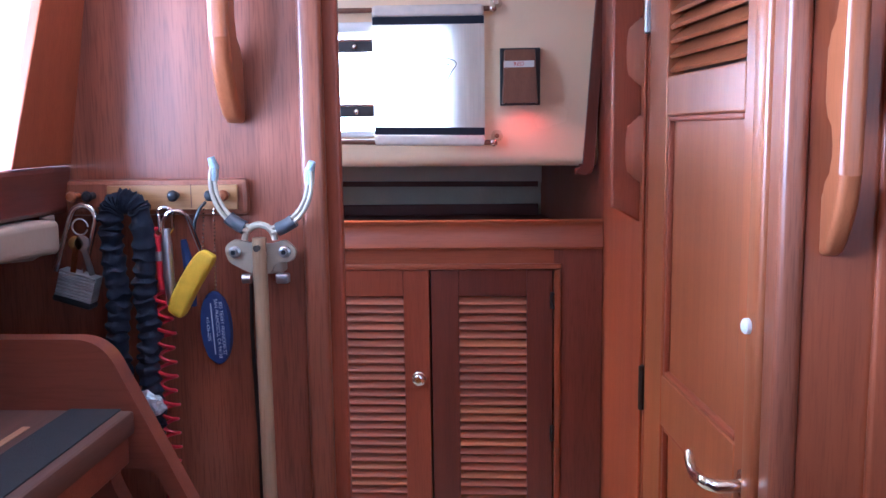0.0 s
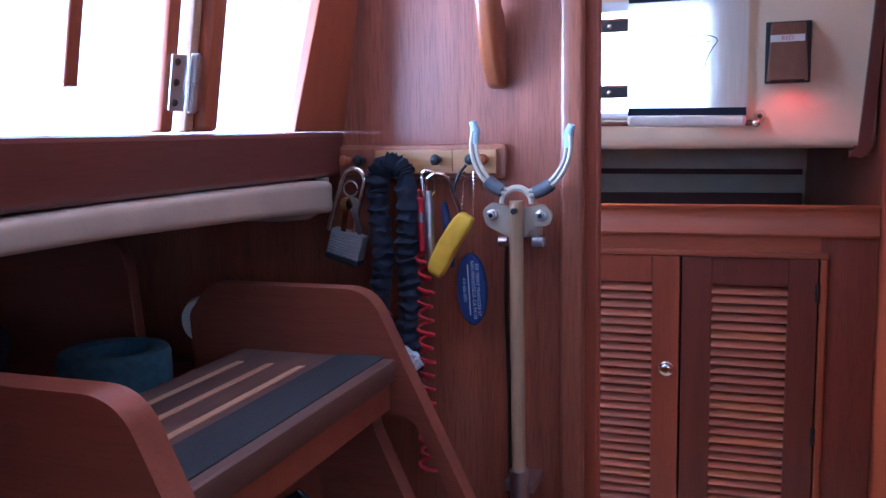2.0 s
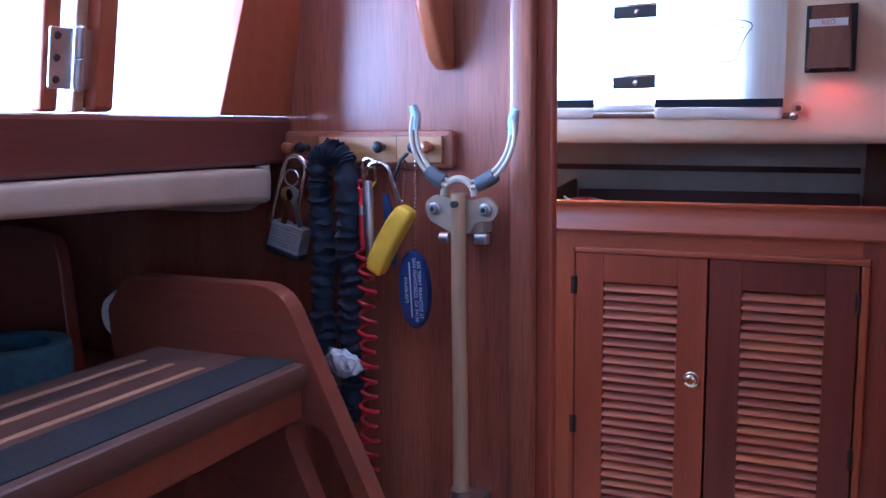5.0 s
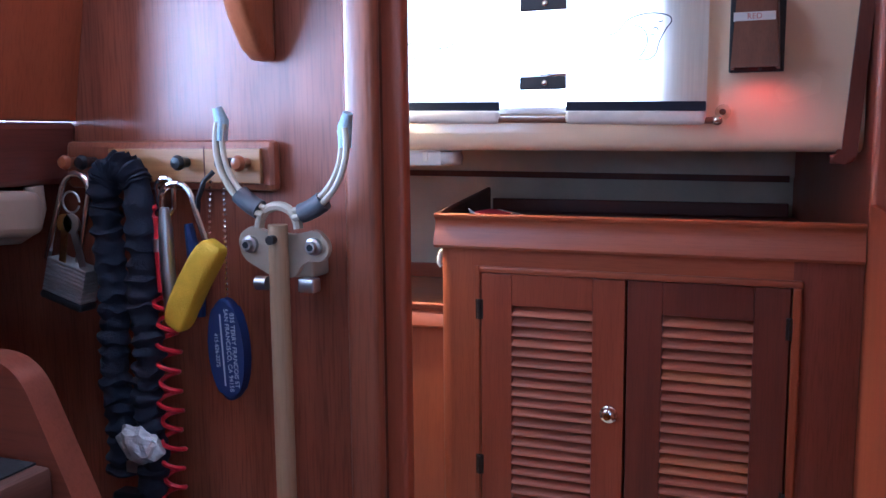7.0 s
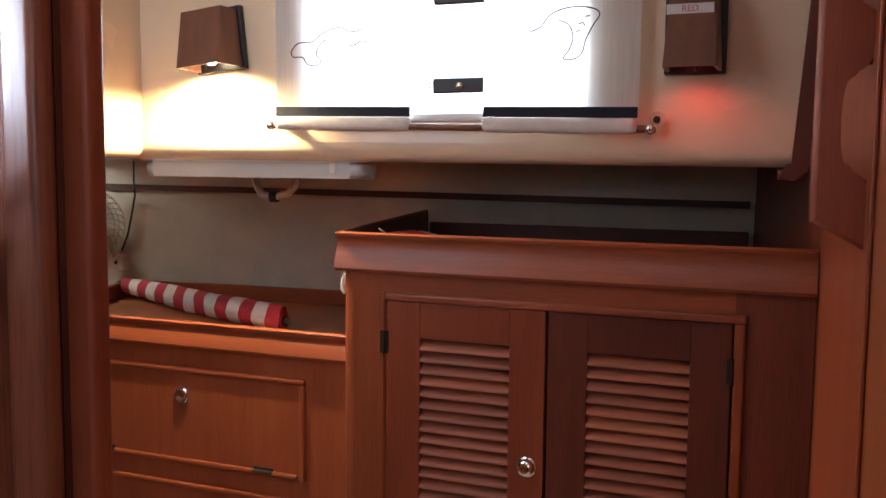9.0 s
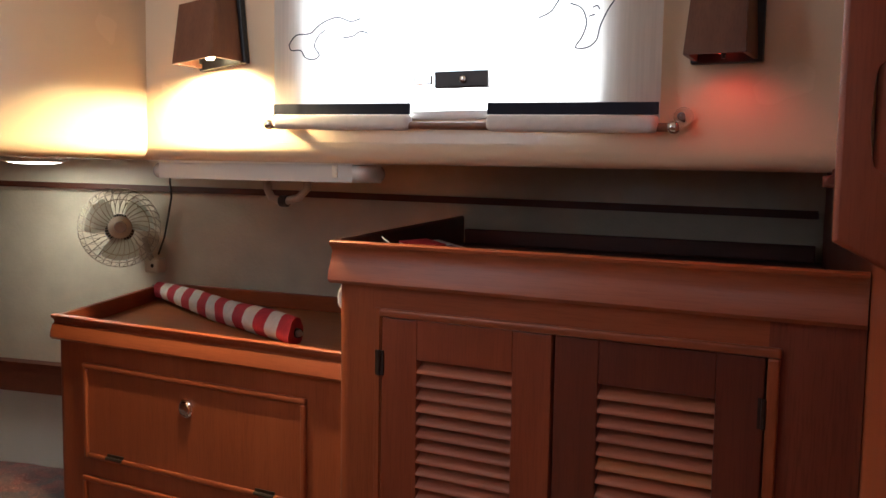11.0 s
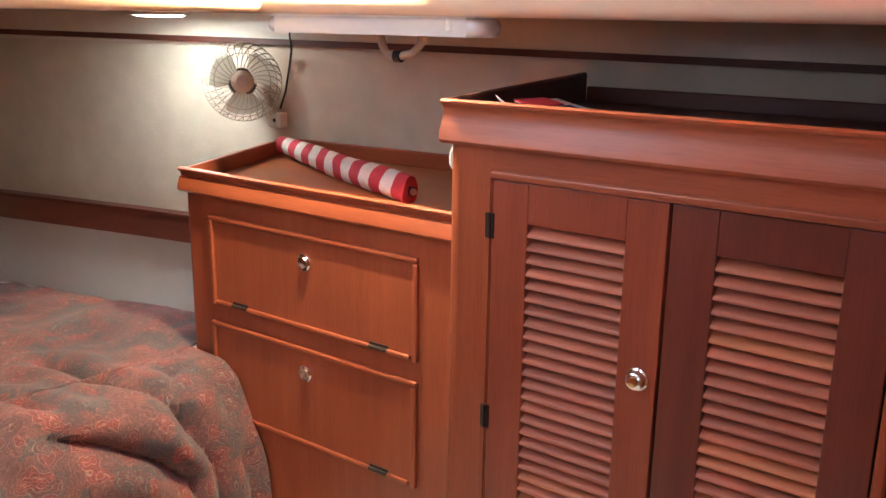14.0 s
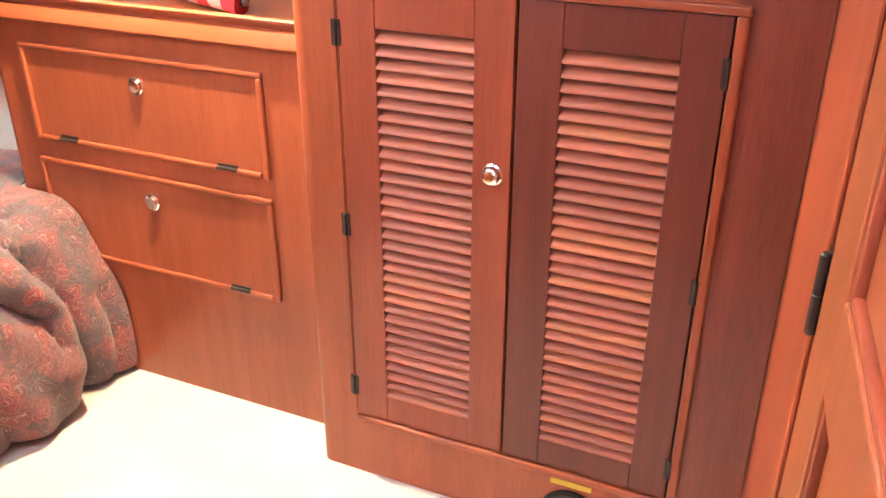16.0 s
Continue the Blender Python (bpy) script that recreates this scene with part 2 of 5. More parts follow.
BRONZE = plain("dark_bronze", (0.045, 0.034, 0.03), 0.4, 0.4, 0.2, 50, 0.1)
BRASS = plain("brass", (0.7, 0.5, 0.2), 0.25, 1.0, 0.1, 50, 0.05)
BLACK = plain("black_plastic", (0.012, 0.012, 0.014), 0.4, 0, 0.2, 40, 0.1)
RUBBER = plain("grey_rubber_sleeve", (0.09, 0.09, 0.1), 0.6, 0, 0.2, 60, 0.2)
GRIT = plain("black_grit_strip", (0.018, 0.02, 0.024), 0.85, 0, 0.35, 60, 0.9)
NAVY = plain("navy_webbing", (0.007, 0.010, 0.024), 0.85, 0, 0.3, 90, 0.6)
RED = plain("red_cord", (0.5, 0.012, 0.025), 0.4, 0, 0.1, 60, 0.1)
YELLOW = plain("yellow_foam", (0.74, 0.47, 0.012), 0.6, 0, 0.12, 70, 0.4)
BLUE = plain("blue_foam", (0.011, 0.027, 0.12), 0.65, 0, 0.12, 90, 0.4)
TEAL = plain("faded_blue_foam", (0.055, 0.13, 0.18), 0.9, 0, 0.25, 120, 0.8)
INK = plain("white_ink", (0.42, 0.45, 0.55), 0.6, 0, 0.05, 60, 0)
DARK_INK = plain("dark_ink", (0.03, 0.03, 0.04), 0.6, 0, 0.05, 60, 0)
RED_INK = plain("red_ink", (0.5, 0.1, 0.07), 0.6, 0, 0.05, 60, 0)
ROPE = plain("pale_blue_rope", (0.42, 0.52, 0.58), 0.8, 0, 0.2, 300, 0.5)
STRIPE_RED = plain("red_cotton", (0.5, 0.03, 0.05), 0.85, 0, 0.15, 60, 0.4)
STRIPE_WHITE = plain("white_cotton", (0.75, 0.7, 0.65), 0.85, 0, 0.1, 60, 0.4)
NAVY_BAND = plain("navy_cotton_band", (0.012, 0.014, 0.028), 0.85, 0, 0.2, 90, 0.4)
PAPER = plain("paper", (0.75, 0.73, 0.7), 0.7, 0, 0.05, 30, 0.1)
LABEL_YELLOW = plain("yellow_label", (0.7, 0.5, 0.03), 0.5, 0, 0.05, 60, 0.05)
CURTAIN = cloth_translucent("cream_cotton", (0.8, 0.76, 0.7))
HEM = plain("cream_hem", (0.72, 0.64, 0.58), 0.85, 0, 0.06, 60, 0.3)
GLASS = glass_mat("window_glass")
PAISLEY = paisley("paisley_cotton")
SMOKE = plain("smoky_plastic", (0.6, 0.58, 0.5), 0.3, 0, 0.05, 40, 0.02, **{"Transmission Weight": 0.55})
LIP = plain("weathered_cream_gelcoat", (0.44, 0.34, 0.25), 0.4, 0, 0.1, 14, 0.1)
SPONGE = plain("tan_sponge", (0.3, 0.19, 0.1), 0.9, 0, 0.3, 150, 0.8)
FOIL = plain("crumpled_film", (0.6, 0.6, 0.6), 0.25, 0.3, 0.3, 90, 0.6)
BULB = glow("warm_bulb", (1.0, 0.75, 0.4), 30)
RED_BULB = glow("red_bulb", (1.0, 0.06, 0.03), 2)
BERTH_BULB = glow("berth_lamp_lens", (1.0, 0.92, 0.75), 14)
TEAK_SOLE = wood("teak_sole", (0.3, 0.14, 0.06), (0.2, 0.08, 0.035), "x", 0.45, 0.1)

# ---- building tools ----


def thing(name, at, label, category, group="", kind=""):
    ob = new(name)
    ob.location = at
    ob.empty_display_size = 0.05
    return tagged(ob, label, category, group, kind)


def finish(bm, smooth=True):
    bmesh.ops.recalc_face_normals(bm, faces=bm.faces)
    for f in bm.faces:
        f.smooth = smooth
    if smooth:
        for e in bm.edges:
            if len(e.link_faces) == 2:
                turn, (p, q) = e.calc_face_angle(0), sorted(f.calc_area() for f in e.link_faces)
                if turn > 0.7 or (turn > 0.08 and q > 6 * p):
                    e.smooth = False


def hang(ob, parent):
    """Puts ob, which is built in world metres, under parent."""
    ob.parent = parent
    ob.matrix_parent_inverse = parent.matrix_basis.inverted() if parent.parent is None else Matrix.Identity(4)
    return ob


def part(name, bm, material, parent=None, label="", smooth=True):
    finish(bm, smooth)
    me = bpy.data.meshes.new(name)
    bm.to_mesh(me)
    bm.free()
    me.materials.append(material)
    ob = new(name, me)
    if label:
        ob["label"] = label
    if parent is not None:
        hang(ob, parent)
    return ob


def structure(name, bm, material, label, category, smooth=True):
    return tagged(part(name, bm, material, None, "", smooth), label, category, "", "structure")


def box(x0, y0, z0, x1, y1, z1, bevel=0.0, seg=2, bm=None):
    b = bmesh.new()
    bmesh.ops.create_cube(b, size=1)
    for v in b.verts:
        v.co = Vector(((x0 + x1) / 2 + v.co.x * (x1 - x0), (y0 + y1) / 2 + v.co.y * (y1 - y0), (z0 + z1) / 2 + v.co.z * (z1 - z0)))
    if bevel:
        bmesh.ops.bevel(b, geom=list(b.edges), offset=bevel, segments=seg, affect="EDGES", profile=0.5)
    return join(bm, b)


def join(bm, b):
    """Adds b to bm, or gives b back where there is no bm."""
    if bm is None:
        return b
    me = bpy.data.meshes.new("joined")
    b.to_mesh(me)
    b.free()
    bm.from_mesh(me)
    bpy.data.meshes.remove(me)
    return bm


def prism(pts, axis, a, b, bevel=0.0, seg=2, bm=None):
    """A plate with the outline pts, in the two other axes, from a to b along axis."""
    m = bmesh.new()
    put = {"x": lambda p, h: (h, p[0], p[1]), "y": lambda p, h: (p[0], h, p[1]), "z": lambda p, h: (p[0], p[1], h)}[axis]
    lo = [m.verts.new(put(p, a)) for p in pts]
    hi = [m.verts.new(put(p, b)) for p in pts]
    k = len(pts)
    m.faces.new(lo), m.faces.new(hi[::-1])
    for i in range(k):
        m.faces.new((lo[i], lo[(i + 1) % k], hi[(i + 1) % k], hi[i]))
    if bevel:
        edges = [e for e in m.edges if (e.verts[0] in lo) == (e.verts[1] in lo)]
        bmesh.ops.bevel(m, geom=edges, offset=bevel, segments=seg, affect="EDGES", profile=0.5)
    return join(bm, m)


def round_off(pts, radii, steps=6):
    """Outline pts with corners rounded, radius by radius."""
    out = []
    k = len(pts)
    for i, p in enumerate(pts):
        r = radii[i] if isinstance(radii, (list, tuple)) else radii
        p, a, b = Vector(p), Vector(pts[i - 1]), Vector(pts[(i + 1) % k])
        if r <= 0:
            out.append(tuple(p))
            continue
        ua, ub = (a - p).normalized(), (b - p).normalized()
        ang = ua.angle(ub)
        t = min(r / math.tan(ang / 2), (a - p).length * 0.49, (b - p).length * 0.49)
        s, e = p + ua * t, p + ub * t
        for j in range(steps + 1):
            f = j / steps
            q = s * (1 - f) ** 2 + p * (2 * f * (1 - f)) + e * f ** 2
            out.append(tuple(q))
    return out


def tube(pts, r, n=10, bm=None, closed=False):
    """A round bar along pts; r is one radius or one for each point."""
    m = bmesh.new()
    pts = [Vector(p) for p in pts]
    rings = []
    up = None
    for i, p in enumerate(pts):
        a = pts[i - 1] if i or closed else pts[i]
        b = pts[(i + 1) % len(pts)] if i + 1 < len(pts) or closed else pts[i]
        d = (b - a).normalized()
        if up is None:
            up = d.orthogonal().normalized()
        up = (up - d * up.dot(d)).normalized()
        side = d.cross(up)
        rad = r[i] if isinstance(r, (list, tuple)) else r
        rings.append([m.verts.new(p + (up * math.cos(2 * math.pi * j / n) + side * math.sin(2 * math.pi * j / n)) * rad) for j in range(n)])
    k = len(rings)
    for i in range(k if closed else k - 1):
        a, b = rings[i], rings[(i + 1) % k]
        for j in range(n):
            m.faces.new((a[j], a[(j + 1) % n], b[(j + 1) % n], b[j]))
    if not closed:
        m.faces.new(rings[0]), m.faces.new(rings[-1][::-1])
    return join(bm, m)


def lathe(profile, center, axis="y", n=20, bm=None):
    """Turns a profile of (distance along axis, radius) round an axis through center."""
    m = bmesh.new()
    c = Vector(center)
    ax = {"x": Vector((1, 0, 0)), "y": Vector((0, 1, 0)), "z": Vector((0, 0, 1))}[axis]
    u = ax.orthogonal().normalized()
    w = ax.cross(u)
    rings = []
    for h, r in profile:
        rings.append([m.verts.new(c + ax * h + (u * math.cos(2 * math.pi * j / n) + w * math.sin(2 * math.pi * j / n)) * max(r, 1e-5)) for j in range(n)])
    for a, b in zip(rings, rings[1:]):
        for j in range(n):
            m.faces.new((a[j], a[(j + 1) % n], b[(j + 1) % n], b[j]))
    m.faces.new(rings[0]), m.faces.new(rings[-1][::-1])
    return join(bm, m)


def moved(bm, m):
    bmesh.ops.transform(bm, matrix=m, verts=bm.verts)
    return bm


def lettering(name, text, size, m, material, parent):
    """Raised letters in Blender's own font, as a mesh."""
    cu = bpy.data.curves.new(name, "FONT")
    cu.body, cu.size, cu.align_x, cu.align_y, cu.extrude = text, size, "CENTER", "CENTER", 0.0002
    tmp = bpy.data.objects.new(name, cu)
    me = bpy.data.meshes.new_from_object(tmp)
    bpy.data.objects.remove(tmp)
    bm = bmesh.new()
    bm.from_mesh(me)
    bpy.data.meshes.remove(me)
    return part(name, moved(bm, m), material, parent, "", False)

# ---- structure ----
# right-hand wall: u runs from the tall cabinet towards the saloon, n into the room
WALL = Matrix(((0.10443, -0.99453, 0, 0.425), (-0.99453, -0.10443, 0, 1.95), (0, 0, 1, 0), (0, 0, 0, 1)))
HULL = [(0.75, 2.70), (0.3, 2.70), (-0.5, 2.69), (-1.0, 2.66), (-1.5, 2.595), (-2.0, 2.5), (-2.9, 2.3)]


def strip(line, z0, z1, thick, bm=None):
    """A wall of the given thickness behind a line in plan."""
    pts = list(line) + [(x, y + thick) for x, y in reversed(line)]
    return prism(pts, "z", z0, z1, 0, 2, bm)


def sheer(bm, top=0.3):
    """Lets the lower edge of the cabin side run down forward with the sheer; less at the top."""
    for v in bm.verts:
        low = 0.0155 + 0.0165 * (v.co.x - 0.14)
        v.co.z -= max(0.0, low) * (top + (1 - top) * min(1, max(0, (1.6 - v.co.z) / 0.28)))
    return bm


def build_structure():
    structure("floor", box(-3.0, 0.95, -0.08, 0.7, 2.75, -0.02), FLOOR_WHITE, "white painted cabin sole", "floor")
    b = None
    structure("saloon_floor", box(-0.95, -1.75, -0.08, 2.3, 0.95, -0.02), TEAK_SOLE, "varnished teak saloon sole", "floor")
    structure("ceiling", box(-0.9, -1.75, 1.955, 2.3, 2.1, 2.0, 0, 2), GELCOAT, "cream cabin headliner", "ceiling")
    # hull side, lined
    structure("wall_hull", strip(HULL, -0.02, 1.3, 0.04), VINYL, "grey-cream vinyl lining of the hull side", "wall")
    b = strip([(x, y - 0.024) for x, y in HULL[1:]], 1.118, 1.135, 0.022)
    for v in b.verts:
        v.co.z -= 0.009 * (v.co.x - 0.24)
    structure("hull_rail_upper", b, SHADOW_WOOD, "thin dark wooden batten along the hull lining", "trim")
    structure("wall_hull_upper", strip([(x, y - 0.013) for x, y in HULL], 1.13, 1.2215, 0.012), CREAM, "cream moulded top of the hull side", "wall")
    structure("hull_rail_lower", strip([(x, y - 0.045) for x, y in HULL[4:]], 0.505, 0.585, 0.042), WOOD_LADDER, "rounded teak stringer along the hull above the berth", "trim")
    structure("hull_rail_cap", strip([(x, y - 0.05) for x, y in HULL[4:]], 0.586, 0.597, 0.046), WOOD_DARK, "thin dark teak cap on the stringer", "trim")
    structure("hull_ceiling", strip([(x, y - 0.012) for x, y in HULL[4:]], -0.02, 0.5, 0.01), WHITE_PAINT, "white painted hull side above the berth", "wall")
    # side deck: low ceiling outboard of the trunk and over the berth
    b = prism([(0.75, 2.06), (-0.95, 2.06), (-0.95, 0.985), (-3.0, 0.985), (-3.0, 2.75), (0.75, 2.75)], "z", 1.222, 1.30)
    structure("ceiling_side_deck", b, GELCOAT, "cream moulded underside of the side deck", "ceiling")
    # trunk side with the long port cut through, and rounded lower edge
    b = None
    for x0, x1, z0, z1 in ((-0.90, -0.50, 1.255, 1.96), (0.055, 0.75, 1.255, 1.96), (-0.50, 0.055, 1.255, 1.30), (-0.50, 0.055, 1.555, 1.96)):
        b = box(x0, 2.01, z0, x1, 2.075, z1, 0, 2, b)
    nose = [(2.06, 1.2195), (2.035, 1.2195)] + [(2.038 - 0.028 * math.sin(a), 1.2495 - 0.030 * math.cos(a)) for a in (0.3, 0.6, 0.9, 1.2, 1.45)] + [(2.01, 1.2555), (2.06, 1.2555)]
    b = prism(nose, "x", -0.95, 0.75, 0, 2, b)
    for v in b.verts:
        if v.co.z < 1.26:
            v.co.z -= max(0.0, 0.0065 + 0.007 * (v.co.x - 0.14))
    structure("wall_trunk", b, GELCOAT, "glossy cream moulded cabin side with a rounded lower edge", "wall")
    b = box(-0.962, 0.99, 1.255, -0.90, 2.075, 1.96)
    nose2 = [(-0.95, 1.2195), (-0.928, 1.2195)] + [(-0.928 + 0.028 * math.sin(a), 1.2495 - 0.030 * math.cos(a)) for a in (0.3, 0.6, 0.9, 1.2, 1.45)] + [(-0.90, 1.2555), (-0.95, 1.2555)]
    b = prism(nose2, "y", 0.99, 2.011, 0, 2, b)
    structure("wall_trunk_aft", b, GELCOAT, "glossy cream moulded end wall over the berth", "wall")
    # dark trim that frames the trunk side against the wall
    pts = [(0.358, 1.192), (0.358, 1.207), (0.378, 1.2095), (0.431, 1.96), (0.457, 1.96), (0.403, 1.188)]
    pts = round_off(pts, [0, 0, 0.034, 0, 0, 0.05], 8)
    structure("trim_trunk_end", prism(pts, "y", 1.982, 2.009, 0.006, 3), WOOD_DARK, "curved dark teak trim at the end of the cabin side", "trim")
    # wall at the forward end of the tall cabinet, and beyond it
    pts = [(0.425, 1.952), (0.31, 2.70), (0.75, 2.70), (0.75, 1.952)]
    structure("wall_forward", prism(pts, "z", -0.02, 1.96), WOOD_STILE, "varnished teak bulkhead at the end of the locker", "wall")
    # slanting wall with the door opening
    b = box(0.0, -0.05, -0.02, 0.385, 0.0, 1.96)
    b = box(0.985, -0.05, -0.02, 1.05, 0.0, 1.96, 0, 2, b)
    b = box(0.385, -0.05, 1.80, 0.985, 0.0, 1.96, 0, 2, b)
    structure("wall_door_side", moved(b, WALL), WOOD_DOOR, "varnished teak bulkhead round a door", "wall")
    b = box(0.347, 0.0, -0.02, 0.372, 0.006, 1.96, 0.0025, 3)
    structure("trim_hinge_jamb", moved(b, WALL), WOOD_V, "rounded teak trim beside the door hinges", "trim")
    b = box(0.955, 0.0, -0.02, 1.0, 0.022, 1.96, 0.009, 3)
    structure("trim_door_jamb", moved(b, WALL), WOOD_GOLD, "rounded golden teak door jamb", "trim")
    structure("wall_bulkhead_right", box(0.545, 0.90, -0.02, 2.3, 0.94, 1.96), WOOD_V, "varnished teak bulkhead beside the passage", "wall")
    structure("post_right", box(0.512, 0.892, -0.02, 0.5445, 0.95, 1.96, 0.011, 4), WOOD_POST, "rounded golden teak post of the passage", "trim")
    structure("trim_bulkhead_right", box(0.628, 0.888, -0.02, 0.66, 0.8995, 1.96, 0.005, 3), WOOD_V, "rounded teak trim on the bulkhead", "trim")
    structure("wall_locker_behind_door", box(0.80, 0.94, -0.02, 0.84, 1.95, 1.96), WOOD_V, "teak wall behind the door", "wall")
    # bulkhead with its edge post
    b = box(-0.47, 0.91, -0.02, -0.07, 0.95, 1.96)
    b = box(-3.0, 0.91, -0.02, -0.47, 0.95, 1.26, 0, 2, b)
    structure("wall_bulkhead", b, WOOD_BULK, "varnished teak bulkhead with soft wear", "wall")
    structure("post_left", box(-0.076, 0.890, -0.02, -0.045, 0.9085, 1.96, 0.0075, 4), WOOD_POST, "rounded teak post at the bulkhead's edge", "trim")
    # the groove's shade is a dark-coloured strip
    structure("post_left_rebate", box(-0.07, 0.9085, -0.02, -0.048, 0.914, 1.96), SHADOW_WOOD, "groove behind the post, its shade put into dark colour", "trim")
    structure("post_left_stop", box(-0.07, 0.914, -0.02, -0.029, 0.931, 1.96, 0.004, 3), WOOD_DOOR, "teak stop strip behind the post", "trim")
    # companionway side: sill, jamb and cream coaming, leaning inwards
    lean = Matrix.Identity(4)
    lean[0][2] = 0.16
    lean[0][3] = -0.16 * 1.2

    def leaning(bm):
        return moved(bm, lean)
    structure("wall_companionway_sill", leaning(box(-0.46, -1.75, 1.2075, -0.386, 0.909, 1.267, 0.006)), WOOD_SILL, "dark teak sill of the companionway", "wall")
    structure("wall_companionway_jamb", leaning(prism([(0.770, 1.268), (0.909, 1.268), (0.909, 1.95), (0.897, 1.95)], "x", -0.402, -0.388, 0.002)), WOOD_V, "teak jamb beside the companionway", "wall")
    structure("wall_companionway_head", leaning(box(-0.46, -0.25, 1.82, -0.388, 0.80, 1.95)), WOOD_Y, "teak head over the companionway", "wall")
    structure("wall_companionway_aft", leaning(box(-0.46, -1.75, 1.268, -0.388, -0.25, 1.95)), WOOD_V, "teak wall beside the companionway", "wall")
    stations = [(-1.7, 1.19, 0.0125), (0.25, 1.191, 0.0125), (0.43, 1.192, 0.0145), (0.7, 1.188, 0.0185), (0.80, 1.185, 0.0205), (0.838, 1.183, 0.021), (0.848, 1.183, 0.0195), (0.853, 1.183, 0.016)]
    m = bmesh.new()
    rings = []
    for y, zc, half in stations:
        cut = 0.006 if y > 0.85 else 0.003 if y > 0.84 else 0.0
        ring = round_off([(-0.432, zc - half), (-0.366 - cut, zc - half), (-0.366 - cut, zc + half), (-0.432, zc + half)], 0.008, 4)
        rings.append([m.verts.new((x, y, z)) for x, z in ring])
    for a, c in zip(rings, rings[1:]):
        for k in range(len(a)):
            m.faces.new((a[k], a[(k + 1) % len(a)], c[(k + 1) % len(a)], c[k]))
    m.faces.new(rings[0]), m.faces.new(rings[-1][::-1])
    structure("trim_cream_coaming", m, LIP, "cream moulded lip under the companionway sill", "trim")
    structure("trim_coaming_pipe", tube([(-0.39, 0.862, 1.207), (-0.39, 0.864, 1.185), (-0.395, 0.864, 1.17), (-0.415, 0.862, 1.159), (-0.45, 0.86, 1.156), (-0.6, 0.86, 1.156)], 0.009, 10), LIP, "cream pipe turning under the moulded lip", "trim")
    # recess behind the ladder
    structure("recess_back", box(-1.0, -0.3, -0.02, -0.95, 0.909, 1.207), WOOD_V, "dark teak back of the recess behind the ladder", "wall")
    structure("recess_top", box(-0.95, -1.75, 1.2075, -0.46, 0.909, 1.25), WOOD_V, "underside of the bridge deck", "ceiling")
    structure("recess_ledge", box(-0.95, -0.3, 0.90, -0.43, 0.909, 0.93, 0.004), WOOD_LADDER, "dark wooden ledge behind the ladder", "shelf")
    structure("wall_engine_box", box(-0.46, -0.3, -0.02, -0.435, 0.909, 0.90), WOOD_LADDER, "dark teak casing behind the ladder", "wall")
    structure("recess_partition", prism(round_off([(-0.94, 0.93), (-0.94, 1.13), (-0.62, 1.13), (-0.60, 0.93)], [0, 0, 0.04, 0]), "y", 0.74, 0.76, 0.003), WOOD_LADDER, "rounded wooden partition in the recess", "partition")
    # saloon behind the camera
    # unseen wall; its window opening is added where the fill lamp stands
    b = None
    for x0, x1, z0, z1 in ((-0.46, 0.7, -0.02, 1.96), (2.1, 2.3, -0.02, 1.96), (0.7, 2.1, -0.02, 1.22), (0.7, 2.1, 1.65, 1.96)):
        b = box(x0, -1.75, z0, x1, -1.7, z1, 0, 2, b)
    structure("wall_saloon_side", b, WOOD_V, "unseen varnished teak saloon side with an added long window opening", "wall")
    structure("wall_saloon_forward", box(2.25, -1.7, -0.02, 2.3, 0.90, 1.96), WOOD_V, "varnished teak saloon bulkhead", "wall")
    structure("recess_side", box(-0.95, -0.33, -0.02, -0.435, -0.30, 1.207), WOOD_V, "teak side of the recess", "wall")
    structure("wall_saloon_aft", box(-0.46, -1.7, -0.02, -0.43, -0.33, 1.207), WOOD_V, "varnished teak saloon wall", "wall")
    structure("wall_cabin_aft", box(-3.0, 0.95, -0.02, -2.9, 2.75, 1.222), VINYL, "vinyl-lined end of the berth", "wall")


build_structure()

# ---- door and passage ----


